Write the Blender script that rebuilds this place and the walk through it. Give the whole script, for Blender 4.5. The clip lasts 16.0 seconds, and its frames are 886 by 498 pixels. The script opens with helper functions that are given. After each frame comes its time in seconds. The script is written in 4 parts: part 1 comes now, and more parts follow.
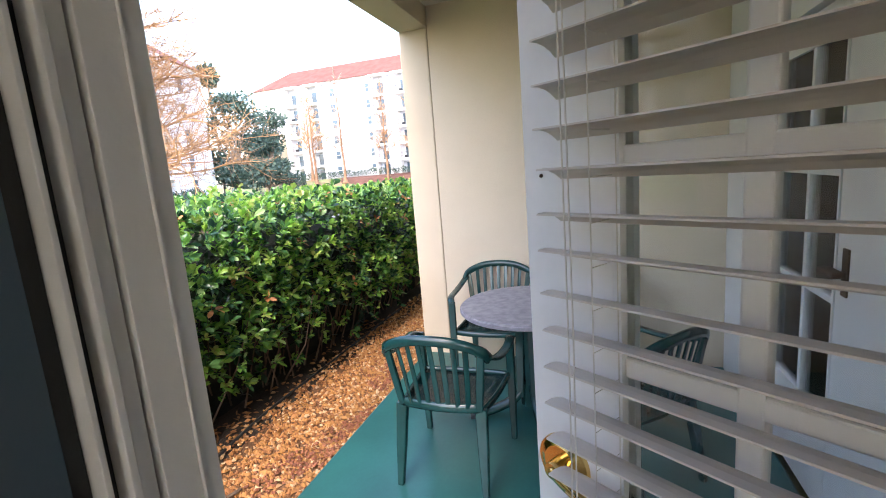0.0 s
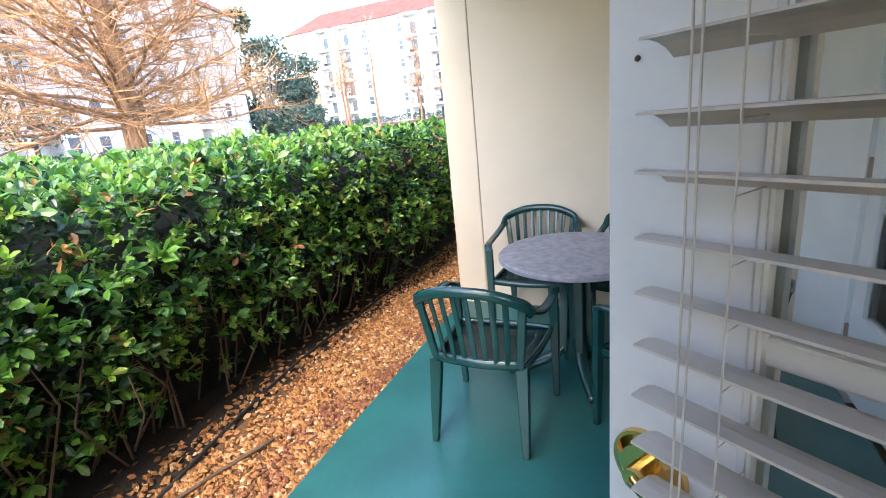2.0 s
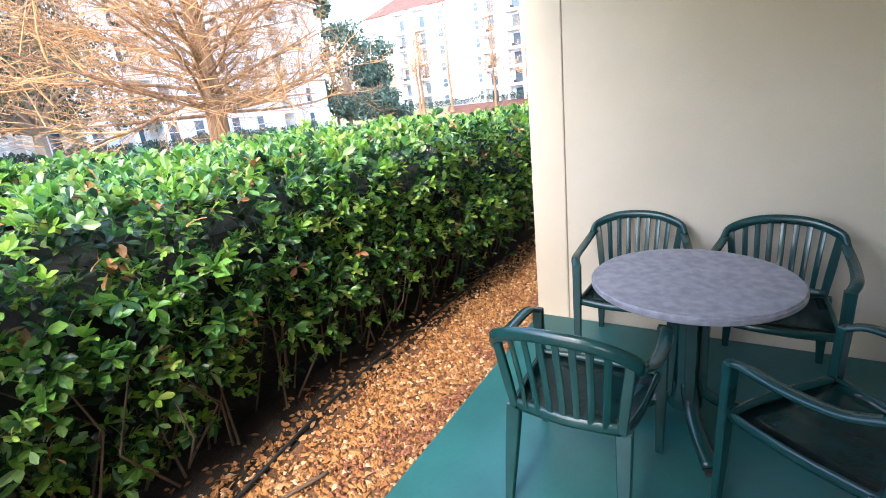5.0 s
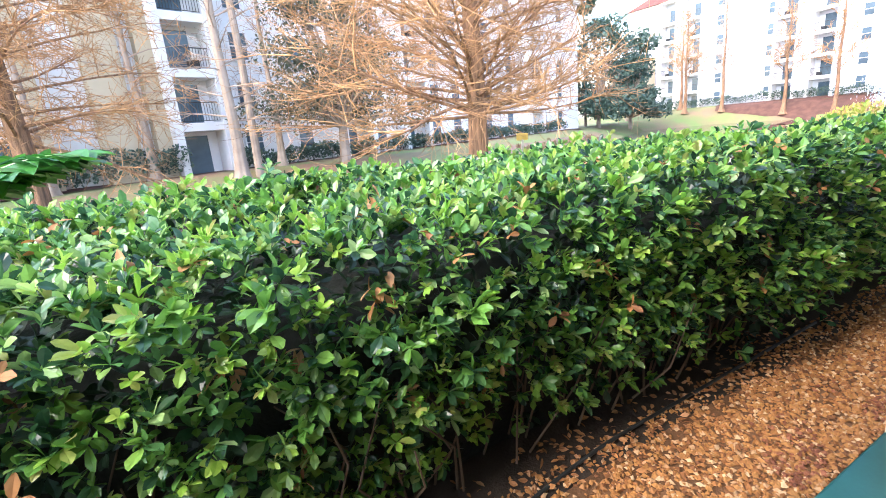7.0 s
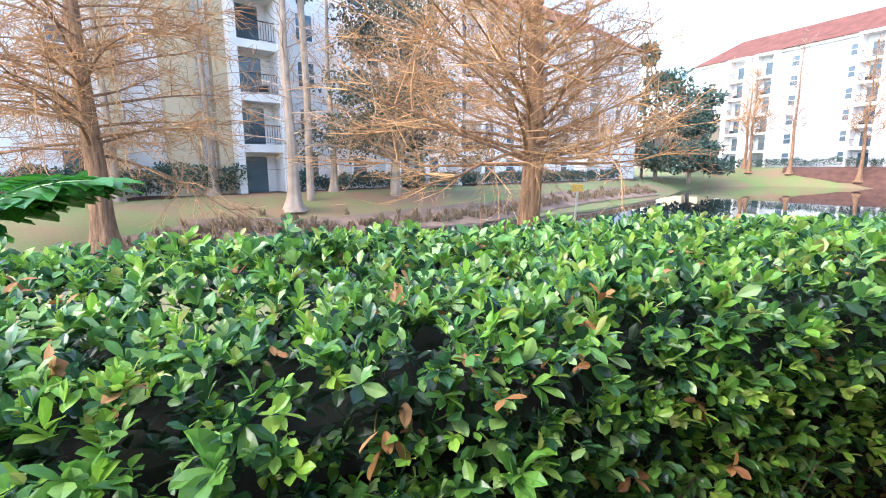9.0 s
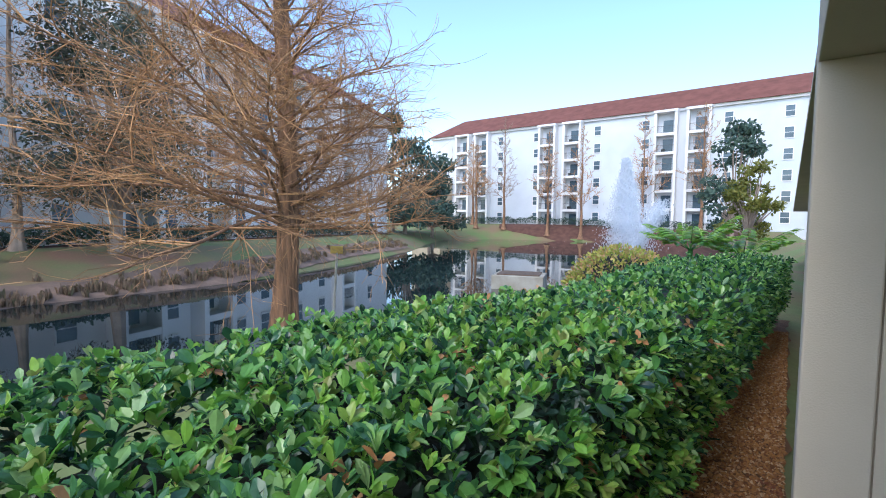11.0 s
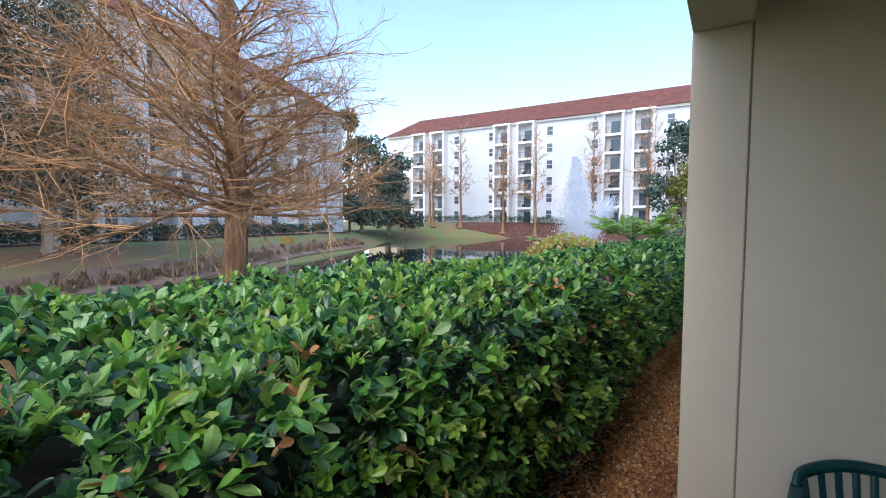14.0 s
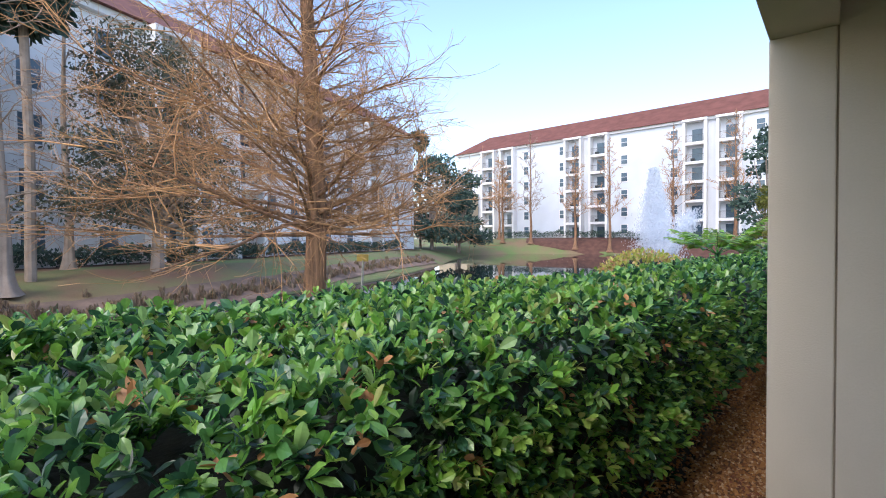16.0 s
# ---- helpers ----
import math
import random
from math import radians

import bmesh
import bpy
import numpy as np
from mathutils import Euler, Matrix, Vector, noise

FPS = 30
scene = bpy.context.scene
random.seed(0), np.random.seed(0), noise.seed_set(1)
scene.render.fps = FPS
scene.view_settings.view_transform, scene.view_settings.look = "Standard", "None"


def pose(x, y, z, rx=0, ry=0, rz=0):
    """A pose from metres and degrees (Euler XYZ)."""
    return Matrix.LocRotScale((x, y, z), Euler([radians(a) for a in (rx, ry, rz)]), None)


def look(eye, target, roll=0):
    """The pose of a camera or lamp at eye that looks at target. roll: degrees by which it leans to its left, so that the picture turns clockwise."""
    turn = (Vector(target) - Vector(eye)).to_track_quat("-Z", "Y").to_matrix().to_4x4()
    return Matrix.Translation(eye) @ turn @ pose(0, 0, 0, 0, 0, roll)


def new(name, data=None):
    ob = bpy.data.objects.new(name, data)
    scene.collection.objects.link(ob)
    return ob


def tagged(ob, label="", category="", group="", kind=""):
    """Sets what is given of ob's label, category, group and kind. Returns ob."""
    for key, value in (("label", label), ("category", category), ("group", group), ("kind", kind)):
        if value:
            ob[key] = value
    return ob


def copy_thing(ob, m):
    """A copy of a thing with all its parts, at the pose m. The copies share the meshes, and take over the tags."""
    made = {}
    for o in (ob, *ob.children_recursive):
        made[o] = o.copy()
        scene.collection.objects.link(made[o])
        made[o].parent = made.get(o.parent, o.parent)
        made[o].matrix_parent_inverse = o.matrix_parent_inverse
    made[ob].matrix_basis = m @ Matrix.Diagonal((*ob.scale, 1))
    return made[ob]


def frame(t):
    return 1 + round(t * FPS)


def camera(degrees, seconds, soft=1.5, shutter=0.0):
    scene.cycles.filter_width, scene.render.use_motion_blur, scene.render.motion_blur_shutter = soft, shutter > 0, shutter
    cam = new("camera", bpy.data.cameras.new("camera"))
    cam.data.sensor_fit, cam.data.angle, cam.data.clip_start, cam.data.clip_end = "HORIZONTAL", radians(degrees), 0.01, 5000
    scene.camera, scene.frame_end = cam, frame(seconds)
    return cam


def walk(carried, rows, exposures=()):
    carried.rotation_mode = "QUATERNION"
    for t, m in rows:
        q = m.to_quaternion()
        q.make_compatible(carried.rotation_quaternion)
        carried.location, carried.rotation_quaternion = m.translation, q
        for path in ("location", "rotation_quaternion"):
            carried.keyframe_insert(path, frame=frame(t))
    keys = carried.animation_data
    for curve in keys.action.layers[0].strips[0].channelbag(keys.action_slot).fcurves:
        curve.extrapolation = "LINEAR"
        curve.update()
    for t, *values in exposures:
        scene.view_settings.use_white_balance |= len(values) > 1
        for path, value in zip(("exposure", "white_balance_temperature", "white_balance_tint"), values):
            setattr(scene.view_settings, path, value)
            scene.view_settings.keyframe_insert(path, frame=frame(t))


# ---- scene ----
cam = camera(87.4, 16.0, 1.0)
PATH = [
    (0, (0.395, 0.137, 1.552), (2.262, 0.774, 1.219), -4.5),
    (0.5, (0.456, 0.135, 1.537), (2.29, 0.844, 1.171), -5.2),
    (1, (0.519, 0.165, 1.495), (2.338, 0.885, 1.083), -5.2),
    (1.5, (0.572, 0.221, 1.501), (2.375, 0.945, 1.027), -5.3),
    (2, (0.616, 0.223, 1.487), (2.376, 1.003, 0.947), -5.8),
    (2.5, (0.65, 0.241, 1.486), (2.337, 1.132, 0.887), -6.5),
    (3, (0.649, 0.242, 1.495), (2.271, 1.243, 0.89), -7.2),
    (3.2, (0.642, 0.239, 1.501), (2.242, 1.281, 0.906), -7.4),
    (5.3, (0.999, 0.479, 1.57), (2.605, 1.522, 0.995), -6.1),
    (5.5, (1.021, 0.516, 1.59), (2.552, 1.676, 1.033), -6.2),
    (6, (1.111, 0.622, 1.651), (2.409, 2.053, 1.133), -6.2),
    (6.5, (1.138, 0.709, 1.67), (2.171, 2.345, 1.166), -4.9),
    (7, (1.147, 0.893, 1.667), (2.088, 2.587, 1.171), -5.1),
    (7.5, (1.127, 1.06, 1.689), (2.007, 2.788, 1.2), -4.7),
    (8, (1.188, 1.161, 1.69), (2.015, 2.919, 1.215), -3.4),
    (8.5, (1.324, 1.236, 1.731), (2.096, 3.031, 1.305), -2.0),
    (9, (1.388, 1.334, 1.803), (2.191, 3.133, 1.459), -0.3),
    (9.5, (1.357, 1.489, 1.898), (2.366, 3.196, 1.635), 1.4),
    (10, (1.457, 1.596, 1.96), (2.713, 3.138, 1.748), 2.1),
    (10.2, (1.538, 1.658, 1.951), (2.888, 3.12, 1.759), 2.1),
    (12.3, (1.672, 1.633, 2.106), (3.417, 2.606, 2.041), -2.0),
    (12.5, (1.669, 1.611, 2.1), (3.427, 2.564, 2.036), -2.0),
    (13, (1.674, 1.55, 2.036), (3.456, 2.457, 1.979), -1.2),
    (13.5, (1.663, 1.495, 1.931), (3.427, 2.436, 1.859), -0.2),
    (14, (1.541, 1.427, 1.774), (3.241, 2.475, 1.656), 0.2),
    (14.5, (1.502, 1.405, 1.75), (3.13, 2.56, 1.612), -0.0),
    (15, (1.492, 1.385, 1.757), (3.069, 2.607, 1.625), -0.1),
    (15.5, (1.478, 1.37, 1.77), (3.027, 2.631, 1.673), -0.3),
    (16, (1.48, 1.368, 1.781), (3.006, 2.66, 1.735), -0.5),
]
EXPOSURES = [(0, 3.2, 6700, 17), (3, 3.3, 6350, 12), (5.3, 3.35, 6400, 13), (6.5, 3.1, 6400, 14), (8, 3.2, 6400, 12), (9, 2.7, 6250, 11), (10, 1.8, 5600, 6), (12.3, 1.4, 5950, 9), (14, 1.5, 6050, 10), (16, 1.6, 6150, 12)]
walk(cam, [(t, look(eye, target, roll)) for t, eye, target, roll in PATH], EXPOSURES)

# ---- world and sun ----
SUN_EL, SUN_AZ = 48.0, 186.0     # degrees; azimuth counter-clockwise from +x, where the sun stands
world = bpy.data.worlds.new("evening_sky")
scene.world = world
world.use_nodes = True
_n = world.node_tree.nodes
sky = _n.new("ShaderNodeTexSky")
sky.sky_type = "NISHITA"
sky.sun_disc = False
sky.sun_elevation = radians(SUN_EL)
sky.sun_rotation = radians(90 - SUN_AZ)
sky.air_density, sky.dust_density = 1.0, 1.6
_n["Background"].inputs["Strength"].default_value = 0.15
world.node_tree.links.new(sky.outputs["Color"], _n["Background"].inputs["Color"])

sun_data = bpy.data.lights.new("sun", "SUN")
sun_data.energy, sun_data.angle, sun_data.color = 0.5, radians(28), (1.0, 0.92, 0.80)
sun = new("sun", sun_data)
_a, _e = radians(SUN_AZ), radians(SUN_EL)
sun.matrix_world = look((0, 0, 40), (-math.cos(_a) * math.cos(_e), -math.sin(_a) * math.cos(_e), 40 - math.sin(_e)))


# ---- materials ----
def material(name, base, rough=0.7, scale=8.0, amount=0.25, fine=80.0, bump=0.15, metal=0.0, tint=None, spec=0.5,
             object_random=0.0, island_random=0.0, coords="Object", bump_distance=0.01, upright=1.0):
    """A surface with two scales of variation in colour, a fine bump, and roughness that varies with them."""
    m = bpy.data.materials.new(name)
    m.use_nodes = True
    nt = m.node_tree
    n, link = nt.nodes, nt.links.new
    bsdf = n["Principled BSDF"]
    tc = n.new("ShaderNodeTexCoord")
    big = n.new("ShaderNodeTexNoise")
    big.inputs["Scale"].default_value, big.inputs["Detail"].default_value = scale, 4
    small = n.new("ShaderNodeTexNoise")
    small.inputs["Scale"].default_value, small.inputs["Detail"].default_value = fine, 5
    grain = n.new("ShaderNodeMapping")
    grain.inputs["Scale"].default_value = (1.0, 1.0, upright)
    link(tc.outputs[coords], grain.inputs["Vector"])
    for tex in (big, small):
        link(grain.outputs["Vector"], tex.inputs["Vector"])
    ramp = n.new("ShaderNodeMix")
    ramp.data_type = "RGBA"
    second = tint or [c * (1 - amount) for c in base]
    ramp.inputs["A"].default_value, ramp.inputs["B"].default_value = (*base, 1), (*second, 1)
    stretch = n.new("ShaderNodeMapRange")
    stretch.inputs["From Min"].default_value, stretch.inputs["From Max"].default_value = 0.35, 0.68
    link(big.outputs["Fac"], stretch.inputs["Value"])
    link(stretch.outputs["Result"], ramp.inputs["Factor"])
    hsv = n.new("ShaderNodeHueSaturation")
    link(ramp.outputs["Result"], hsv.inputs["Color"])
    val = n.new("ShaderNodeMath")
    val.operation = "MULTIPLY_ADD"
    val.inputs[1].default_value, val.inputs[2].default_value = amount * 0.8, 1 - amount * 0.4
    link(small.outputs["Fac"], val.inputs[0])
    last = val.outputs[0]
    for source, spread in (("ShaderNodeObjectInfo", object_random), ("ShaderNodeNewGeometry", island_random)):
        if spread:
            info = n.new(source)
            more = n.new("ShaderNodeMath")
            more.operation = "MULTIPLY_ADD"
            more.inputs[1].default_value, more.inputs[2].default_value = 2 * spread, 1 - spread
            link(info.outputs["Random" if object_random and source.endswith("Info") else "Random Per Island"], more.inputs[0])
            both = n.new("ShaderNodeMath")
            both.operation = "MULTIPLY"
            link(last, both.inputs[0])
            link(more.outputs[0], both.inputs[1])
            last = both.outputs[0]
    link(last, hsv.inputs["Value"])
    link(hsv.outputs["Color"], bsdf.inputs["Base Color"])
    rr = n.new("ShaderNodeMapRange")
    rr.inputs["To Min"].default_value, rr.inputs["To Max"].default_value = max(rough - 0.08, 0.02), min(rough + 0.1, 1)
    link(big.outputs["Fac"], rr.inputs["Value"])
    link(rr.outputs["Result"], bsdf.inputs["Roughness"])
    bsdf.inputs["Metallic"].default_value = metal
    bsdf.inputs["Specular IOR Level"].default_value = spec
    if bump:
        b = n.new("ShaderNodeBump")
        b.inputs["Strength"].default_value, b.inputs["Distance"].default_value = bump, bump_distance
        link(small.outputs["Fac"], b.inputs["Height"])
        link(b.outputs["Normal"], bsdf.inputs["Normal"])
    return m


STUCCO = material("beige_stucco", (0.59, 0.49, 0.36), 0.85, 1.6, 0.10, 140, 0.35, bump_distance=0.004)
STUCCO_DARK = material("stucco_joint", (0.28, 0.22, 0.15), 0.9, 5, 0.3)
WHITE_PAINT = material("white_door_paint", (0.78, 0.77, 0.75), 0.38, 3, 0.08, 60, 0.06)
SLAT_PAINT = material("blind_slat_paint", (0.62, 0.56, 0.49), 0.45, 5, 0.08, 40, 0.05)
GREEN_FLOOR = material("green_floor_paint", (0.024, 0.128, 0.118), 0.33, 2.2, 0.28, 45, 0.10, bump_distance=0.003)
GREEN_PLASTIC = material("dark_green_plastic", (0.008, 0.048, 0.046), 0.2, 9, 0.25, 90, 0.05)
TABLE_STONE = material("grey_marbled_laminate", (0.29, 0.28, 0.305), 0.36, 24, 0.2, 120, 0.04, tint=(0.19, 0.185, 0.205))
BRASS = material("polished_brass", (0.80, 0.55, 0.20), 0.14, 20, 0.1, 90, 0.02, metal=1.0)
CEILING_PAINT = material("ceiling_paint", (0.62, 0.57, 0.46), 0.9, 2, 0.1, 120, 0.3)
GRAVEL = material("tan_gravel", (0.17, 0.08, 0.033), 0.9, 6, 0.4, 90, 0.6, island_random=0.35)
SOIL = material("dark_soil", (0.05, 0.035, 0.025), 0.95, 3, 0.4, 60, 0.8)
GRASS = material("lawn_grass", (0.135, 0.19, 0.055), 0.95, 0.28, 0.5, 9, 0.8, tint=(0.21, 0.14, 0.08))
MULCH = material("red_mulch", (0.12, 0.052, 0.035), 0.95, 1.2, 0.4, 20, 0.8)
SPARSE = material("sparse_lawn", (0.25, 0.135, 0.08), 0.95, 0.45, 0.4, 14, 0.8, tint=(0.16, 0.185, 0.065))
SHORE = material("shore_soil", (0.26, 0.17, 0.12), 0.95, 0.9, 0.4, 12, 0.8, tint=(0.11, 0.075, 0.055))
BARK = material("cypress_bark", (0.36, 0.19, 0.10), 0.9, 14, 0.6, 45, 1.0, tint=(0.12, 0.07, 0.042), bump_distance=0.04, upright=0.12)
WHITE_STUCCO = material("white_stucco", (0.80, 0.77, 0.75), 0.9, 0.4, 0.1, 6, 0.1)
# White stucco with bluish shade mixed into the colour, for the far wing.
SHADED_STUCCO = material("shaded_white_stucco", (0.64, 0.66, 0.70), 0.9, 0.25, 0.12, 6, 0.1)
CREAM_STUCCO = material("cream_stucco", (0.55, 0.45, 0.31), 0.9, 0.4, 0.1, 6, 0.1)
ROOF_RED = material("red_roof_tile", (0.18, 0.062, 0.042), 0.85, 0.8, 0.3, 6, 0.3)


# ---- mesh helpers ----
def box(bm, x0, y0, z0, x1, y1, z1, bevel=0.0, m=None):
    r = bmesh.ops.create_cube(bm, size=1, matrix=Matrix.Translation(((x0 + x1) / 2, (y0 + y1) / 2, (z0 + z1) / 2)) @ Matrix.Diagonal((x1 - x0, y1 - y0, z1 - z0, 1)))
    vs = r["verts"]
    if bevel:
        es = list({e for v in vs for e in v.link_edges})
        r2 = bmesh.ops.bevel(bm, geom=es, offset=bevel, segments=2, affect="EDGES", profile=0.5)
        vs = list({v for f in r2["faces"] for v in f.verts})
    if m is not None:
        bmesh.ops.transform(bm, matrix=m, verts=vs)
    return vs


def mesh_from(name, bm, mat, smooth=False):
    me = bpy.data.meshes.new(name)
    bm.normal_update()
    bm.to_mesh(me)
    bm.free()
    me.materials.append(mat)
    if smooth:
        me.shade_smooth()
    return me


def part(name, bm, mat, parent=None, label="", smooth=False):
    ob = new(name, mesh_from(name, bm, mat, smooth))
    if parent is not None:
        ob.parent = parent
    if label:
        ob["label"] = label
    return ob


def block(name, mat, *dims, bevel=0.0, parent=None, label="", m=None):
    bm = bmesh.new()
    box(bm, *dims, bevel=bevel, m=m)
    return part(name, bm, mat, parent, label)


def structure(ob, label, category=""):
    return tagged(ob, label, category, kind="structure")


# ---- special materials ----
def leaf_material(name, colours, rough=0.35, through_part=0.25, bump_scale=60.0):
    """Leaves: each island takes its own colour off a ramp; some light passes through the blade."""
    m = bpy.data.materials.new(name)
    m.use_nodes = True
    nt = m.node_tree
    n, link = nt.nodes, nt.links.new
    bsdf = n["Principled BSDF"]
    geo = n.new("ShaderNodeNewGeometry")
    ramp = n.new("ShaderNodeValToRGB")
    els = ramp.color_ramp.elements
    while len(els) < len(colours):
        els.new(0.5)
    for k, c in enumerate(colours):
        els[k].position, els[k].color = k / (len(colours) - 1), (*c, 1)
    link(geo.outputs["Random Per Island"], ramp.inputs["Fac"])
    tc, noi = n.new("ShaderNodeTexCoord"), n.new("ShaderNodeTexNoise")
    noi.inputs["Scale"].default_value = bump_scale
    link(tc.outputs["Object"], noi.inputs["Vector"])
    mix = n.new("ShaderNodeMix")
    mix.data_type, mix.blend_type = "RGBA", "MULTIPLY"
    mix.inputs["Factor"].default_value = 0.45
    link(ramp.outputs["Color"], mix.inputs["A"])
    grey = n.new("ShaderNodeMapRange")
    grey.inputs["To Min"].default_value, grey.inputs["To Max"].default_value = 0.45, 1.35
    link(noi.outputs["Fac"], grey.inputs["Value"])
    link(grey.outputs["Result"], mix.inputs["B"])
    link(mix.outputs["Result"], bsdf.inputs["Base Color"])
    bsdf.inputs["Roughness"].default_value = rough
    bsdf.inputs["Specular IOR Level"].default_value = 0.6
    tr = n.new("ShaderNodeBsdfTranslucent")
    link(mix.outputs["Result"], tr.inputs["Color"])
    add = n.new("ShaderNodeMixShader")
    add.inputs["Fac"].default_value = through_part
    link(bsdf.outputs["BSDF"], add.inputs[1])
    link(tr.outputs["BSDF"], add.inputs[2])
    link(add.outputs["Shader"], n["Material Output"].inputs["Surface"])
    return m


def glass_material(name, tint=(0.97, 0.99, 0.98), see=0.98):
    """Thin window glass: mostly clear, with a sharp reflection."""
    m = bpy.data.materials.new(name)
    m.use_nodes = True
    n, link = m.node_tree.nodes, m.node_tree.links.new
    n.remove(n["Principled BSDF"])
    clear, gloss, mix, fres = (n.new("ShaderNodeBsdfTransparent"), n.new("ShaderNodeBsdfGlossy"), n.new("ShaderNodeMixShader"), n.new("ShaderNodeFresnel"))
    clear.inputs["Color"].default_value = (*[c * see for c in tint], 1)
    gloss.inputs["Roughness"].default_value = 0.02
    fres.inputs["IOR"].default_value = 1.38
    link(fres.outputs["Fac"], mix.inputs["Fac"])
    link(clear.outputs["BSDF"], mix.inputs[1])
    link(gloss.outputs["BSDF"], mix.inputs[2])
    link(mix.outputs["Shader"], n["Material Output"].inputs["Surface"])
    return m


LEAVES = leaf_material("hedge_leaves", [(0.015, 0.045, 0.025), (0.045, 0.13, 0.055), (0.11, 0.27, 0.085), (0.15, 0.34, 0.06), (0.24, 0.44, 0.085), (0.36, 0.52, 0.22)], 0.27, 0.38)
YOUNG_LEAVES = leaf_material("young_hedge_leaves", [(0.16, 0.38, 0.045), (0.26, 0.48, 0.06), (0.34, 0.52, 0.09), (0.36, 0.36, 0.11)], 0.34, 0.40)
DEAD_LEAVES = leaf_material("dead_leaves", [(0.26, 0.11, 0.04), (0.48, 0.22, 0.07), (0.55, 0.30, 0.15)], 0.7, 0.25)
# Darkened copy of the hedge green: inner shade put into the colour.
SHADED_LEAVES = leaf_material("shaded_hedge_leaves", [(0.012, 0.03, 0.016), (0.02, 0.05, 0.022), (0.03, 0.075, 0.028)], 0.4, 0.15)
OAK_LEAVES = leaf_material("oak_leaves", [(0.035, 0.07, 0.055), (0.06, 0.11, 0.08), (0.10, 0.15, 0.10)], 0.6, 0.2, 3)
BROWN_OAK = leaf_material("brown_oak_leaves", [(0.045, 0.065, 0.04), (0.07, 0.09, 0.055), (0.15, 0.12, 0.08), (0.10, 0.11, 0.065)], 0.8, 0.25, 3)
DRY_GRASS = leaf_material("dry_grass", [(0.20, 0.13, 0.08), (0.36, 0.25, 0.15), (0.28, 0.18, 0.11), (0.16, 0.15, 0.07)], 0.8, 0.3, 6)
GOLD_LEAVES = leaf_material("golden_leaves", [(0.10, 0.12, 0.02), (0.22, 0.20, 0.03), (0.16, 0.18, 0.03)], 0.6, 0.3, 3)
AZALEA_LEAVES = leaf_material("azalea_leaves", [(0.20, 0.30, 0.04), (0.40, 0.42, 0.07), (0.50, 0.44, 0.09), (0.58, 0.28, 0.17), (0.30, 0.36, 0.05)], 0.55, 0.25)
FROND_LEAVES = leaf_material("frond_leaves", [(0.02, 0.11, 0.02), (0.04, 0.19, 0.025), (0.08, 0.27, 0.03)], 0.36, 0.35, 12)
# Near-black filler: paints the shade deep between the leaves.
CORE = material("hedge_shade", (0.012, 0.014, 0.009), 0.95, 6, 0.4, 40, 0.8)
TWIG = material("orange_twigs", (0.52, 0.285, 0.125), 0.85, 1.2, 0.35, 30, 0.2, tint=(0.26, 0.13, 0.06), island_random=0.45)
BRANCH = material("grey_brown_twig", (0.13, 0.085, 0.055), 0.9, 8, 0.4, 60, 0.3)
PALE_BARK = material("pale_bark", (0.40, 0.30, 0.23), 0.9, 2, 0.35, 25, 0.7)
GLASS = glass_material("door_glass")
DARK_GLASS = material("dark_window_glass", (0.10, 0.15, 0.19), 0.08, 0.6, 0.5, 3, 0.0)
BLACK_METAL = material("black_railing", (0.02, 0.02, 0.022), 0.5, 5, 0.2)
RUBBER = material("black_rubber", (0.02, 0.022, 0.022), 0.6, 10, 0.3)
# Kept pale so light bounced in the added room brightens the jamb.
BOUNCE_ROOM = material("pale_bounce_paint", (0.82, 0.79, 0.72), 0.8, 2, 0.1)
CARPET = material("brown_carpet", (0.34, 0.27, 0.20), 0.95, 6, 0.3, 200, 0.6)
CONCRETE = material("weathered_concrete", (0.40, 0.37, 0.31), 0.85, 1.2, 0.3, 25, 0.4, tint=(0.26, 0.23, 0.17))
CORD = material("blind_cord", (0.66, 0.62, 0.54), 0.8, 30, 0.1)
YELLOW_SIGN = material("yellow_sign_paint", (0.75, 0.50, 0.12), 0.6, 5, 0.2)
BLUE_SIGN = material("blue_sign_paint", (0.10, 0.22, 0.45), 0.5, 5, 0.2)
WOOD = material("grey_wood_post", (0.55, 0.50, 0.42), 0.85, 8, 0.3)
SPRAY = leaf_material("water_spray", [(0.86, 0.90, 0.96), (0.93, 0.95, 0.98)], 0.4, 0.55)
_s = SPRAY.node_tree
_t, _m = _s.nodes.new("ShaderNodeBsdfTransparent"), _s.nodes.new("ShaderNodeMixShader")
_m.inputs["Fac"].default_value = 0.5
_s.links.new(_s.nodes["Material Output"].inputs["Surface"].links[0].from_socket, _m.inputs[1])
_s.links.new(_t.outputs["BSDF"], _m.inputs[2])
_s.links.new(_m.outputs["Shader"], _s.nodes["Material Output"].inputs["Surface"])
WATER = material("pond_water", (0.012, 0.02, 0.022), 0.05, 0.6, 0.3, 1.1, 0.05, spec=0.6, bump_distance=0.02)
for _l in list(WATER.node_tree.nodes["Principled BSDF"].inputs["Roughness"].links):
    WATER.node_tree.links.remove(_l)
WATER.node_tree.nodes["Principled BSDF"].inputs["Roughness"].default_value = 0.02
PEBBLE = leaf_material("gravel_stones", [(0.16, 0.06, 0.02), (0.28, 0.115, 0.03), (0.38, 0.18, 0.05), (0.31, 0.13, 0.035), (0.56, 0.39, 0.22)], 0.85, 0.0, 90)
RED_MULCH = leaf_material("mulch_chips", [(0.14, 0.05, 0.025), (0.22, 0.075, 0.035), (0.30, 0.12, 0.06)], 0.95, 0.0, 40)

rng = np.random.default_rng(7)


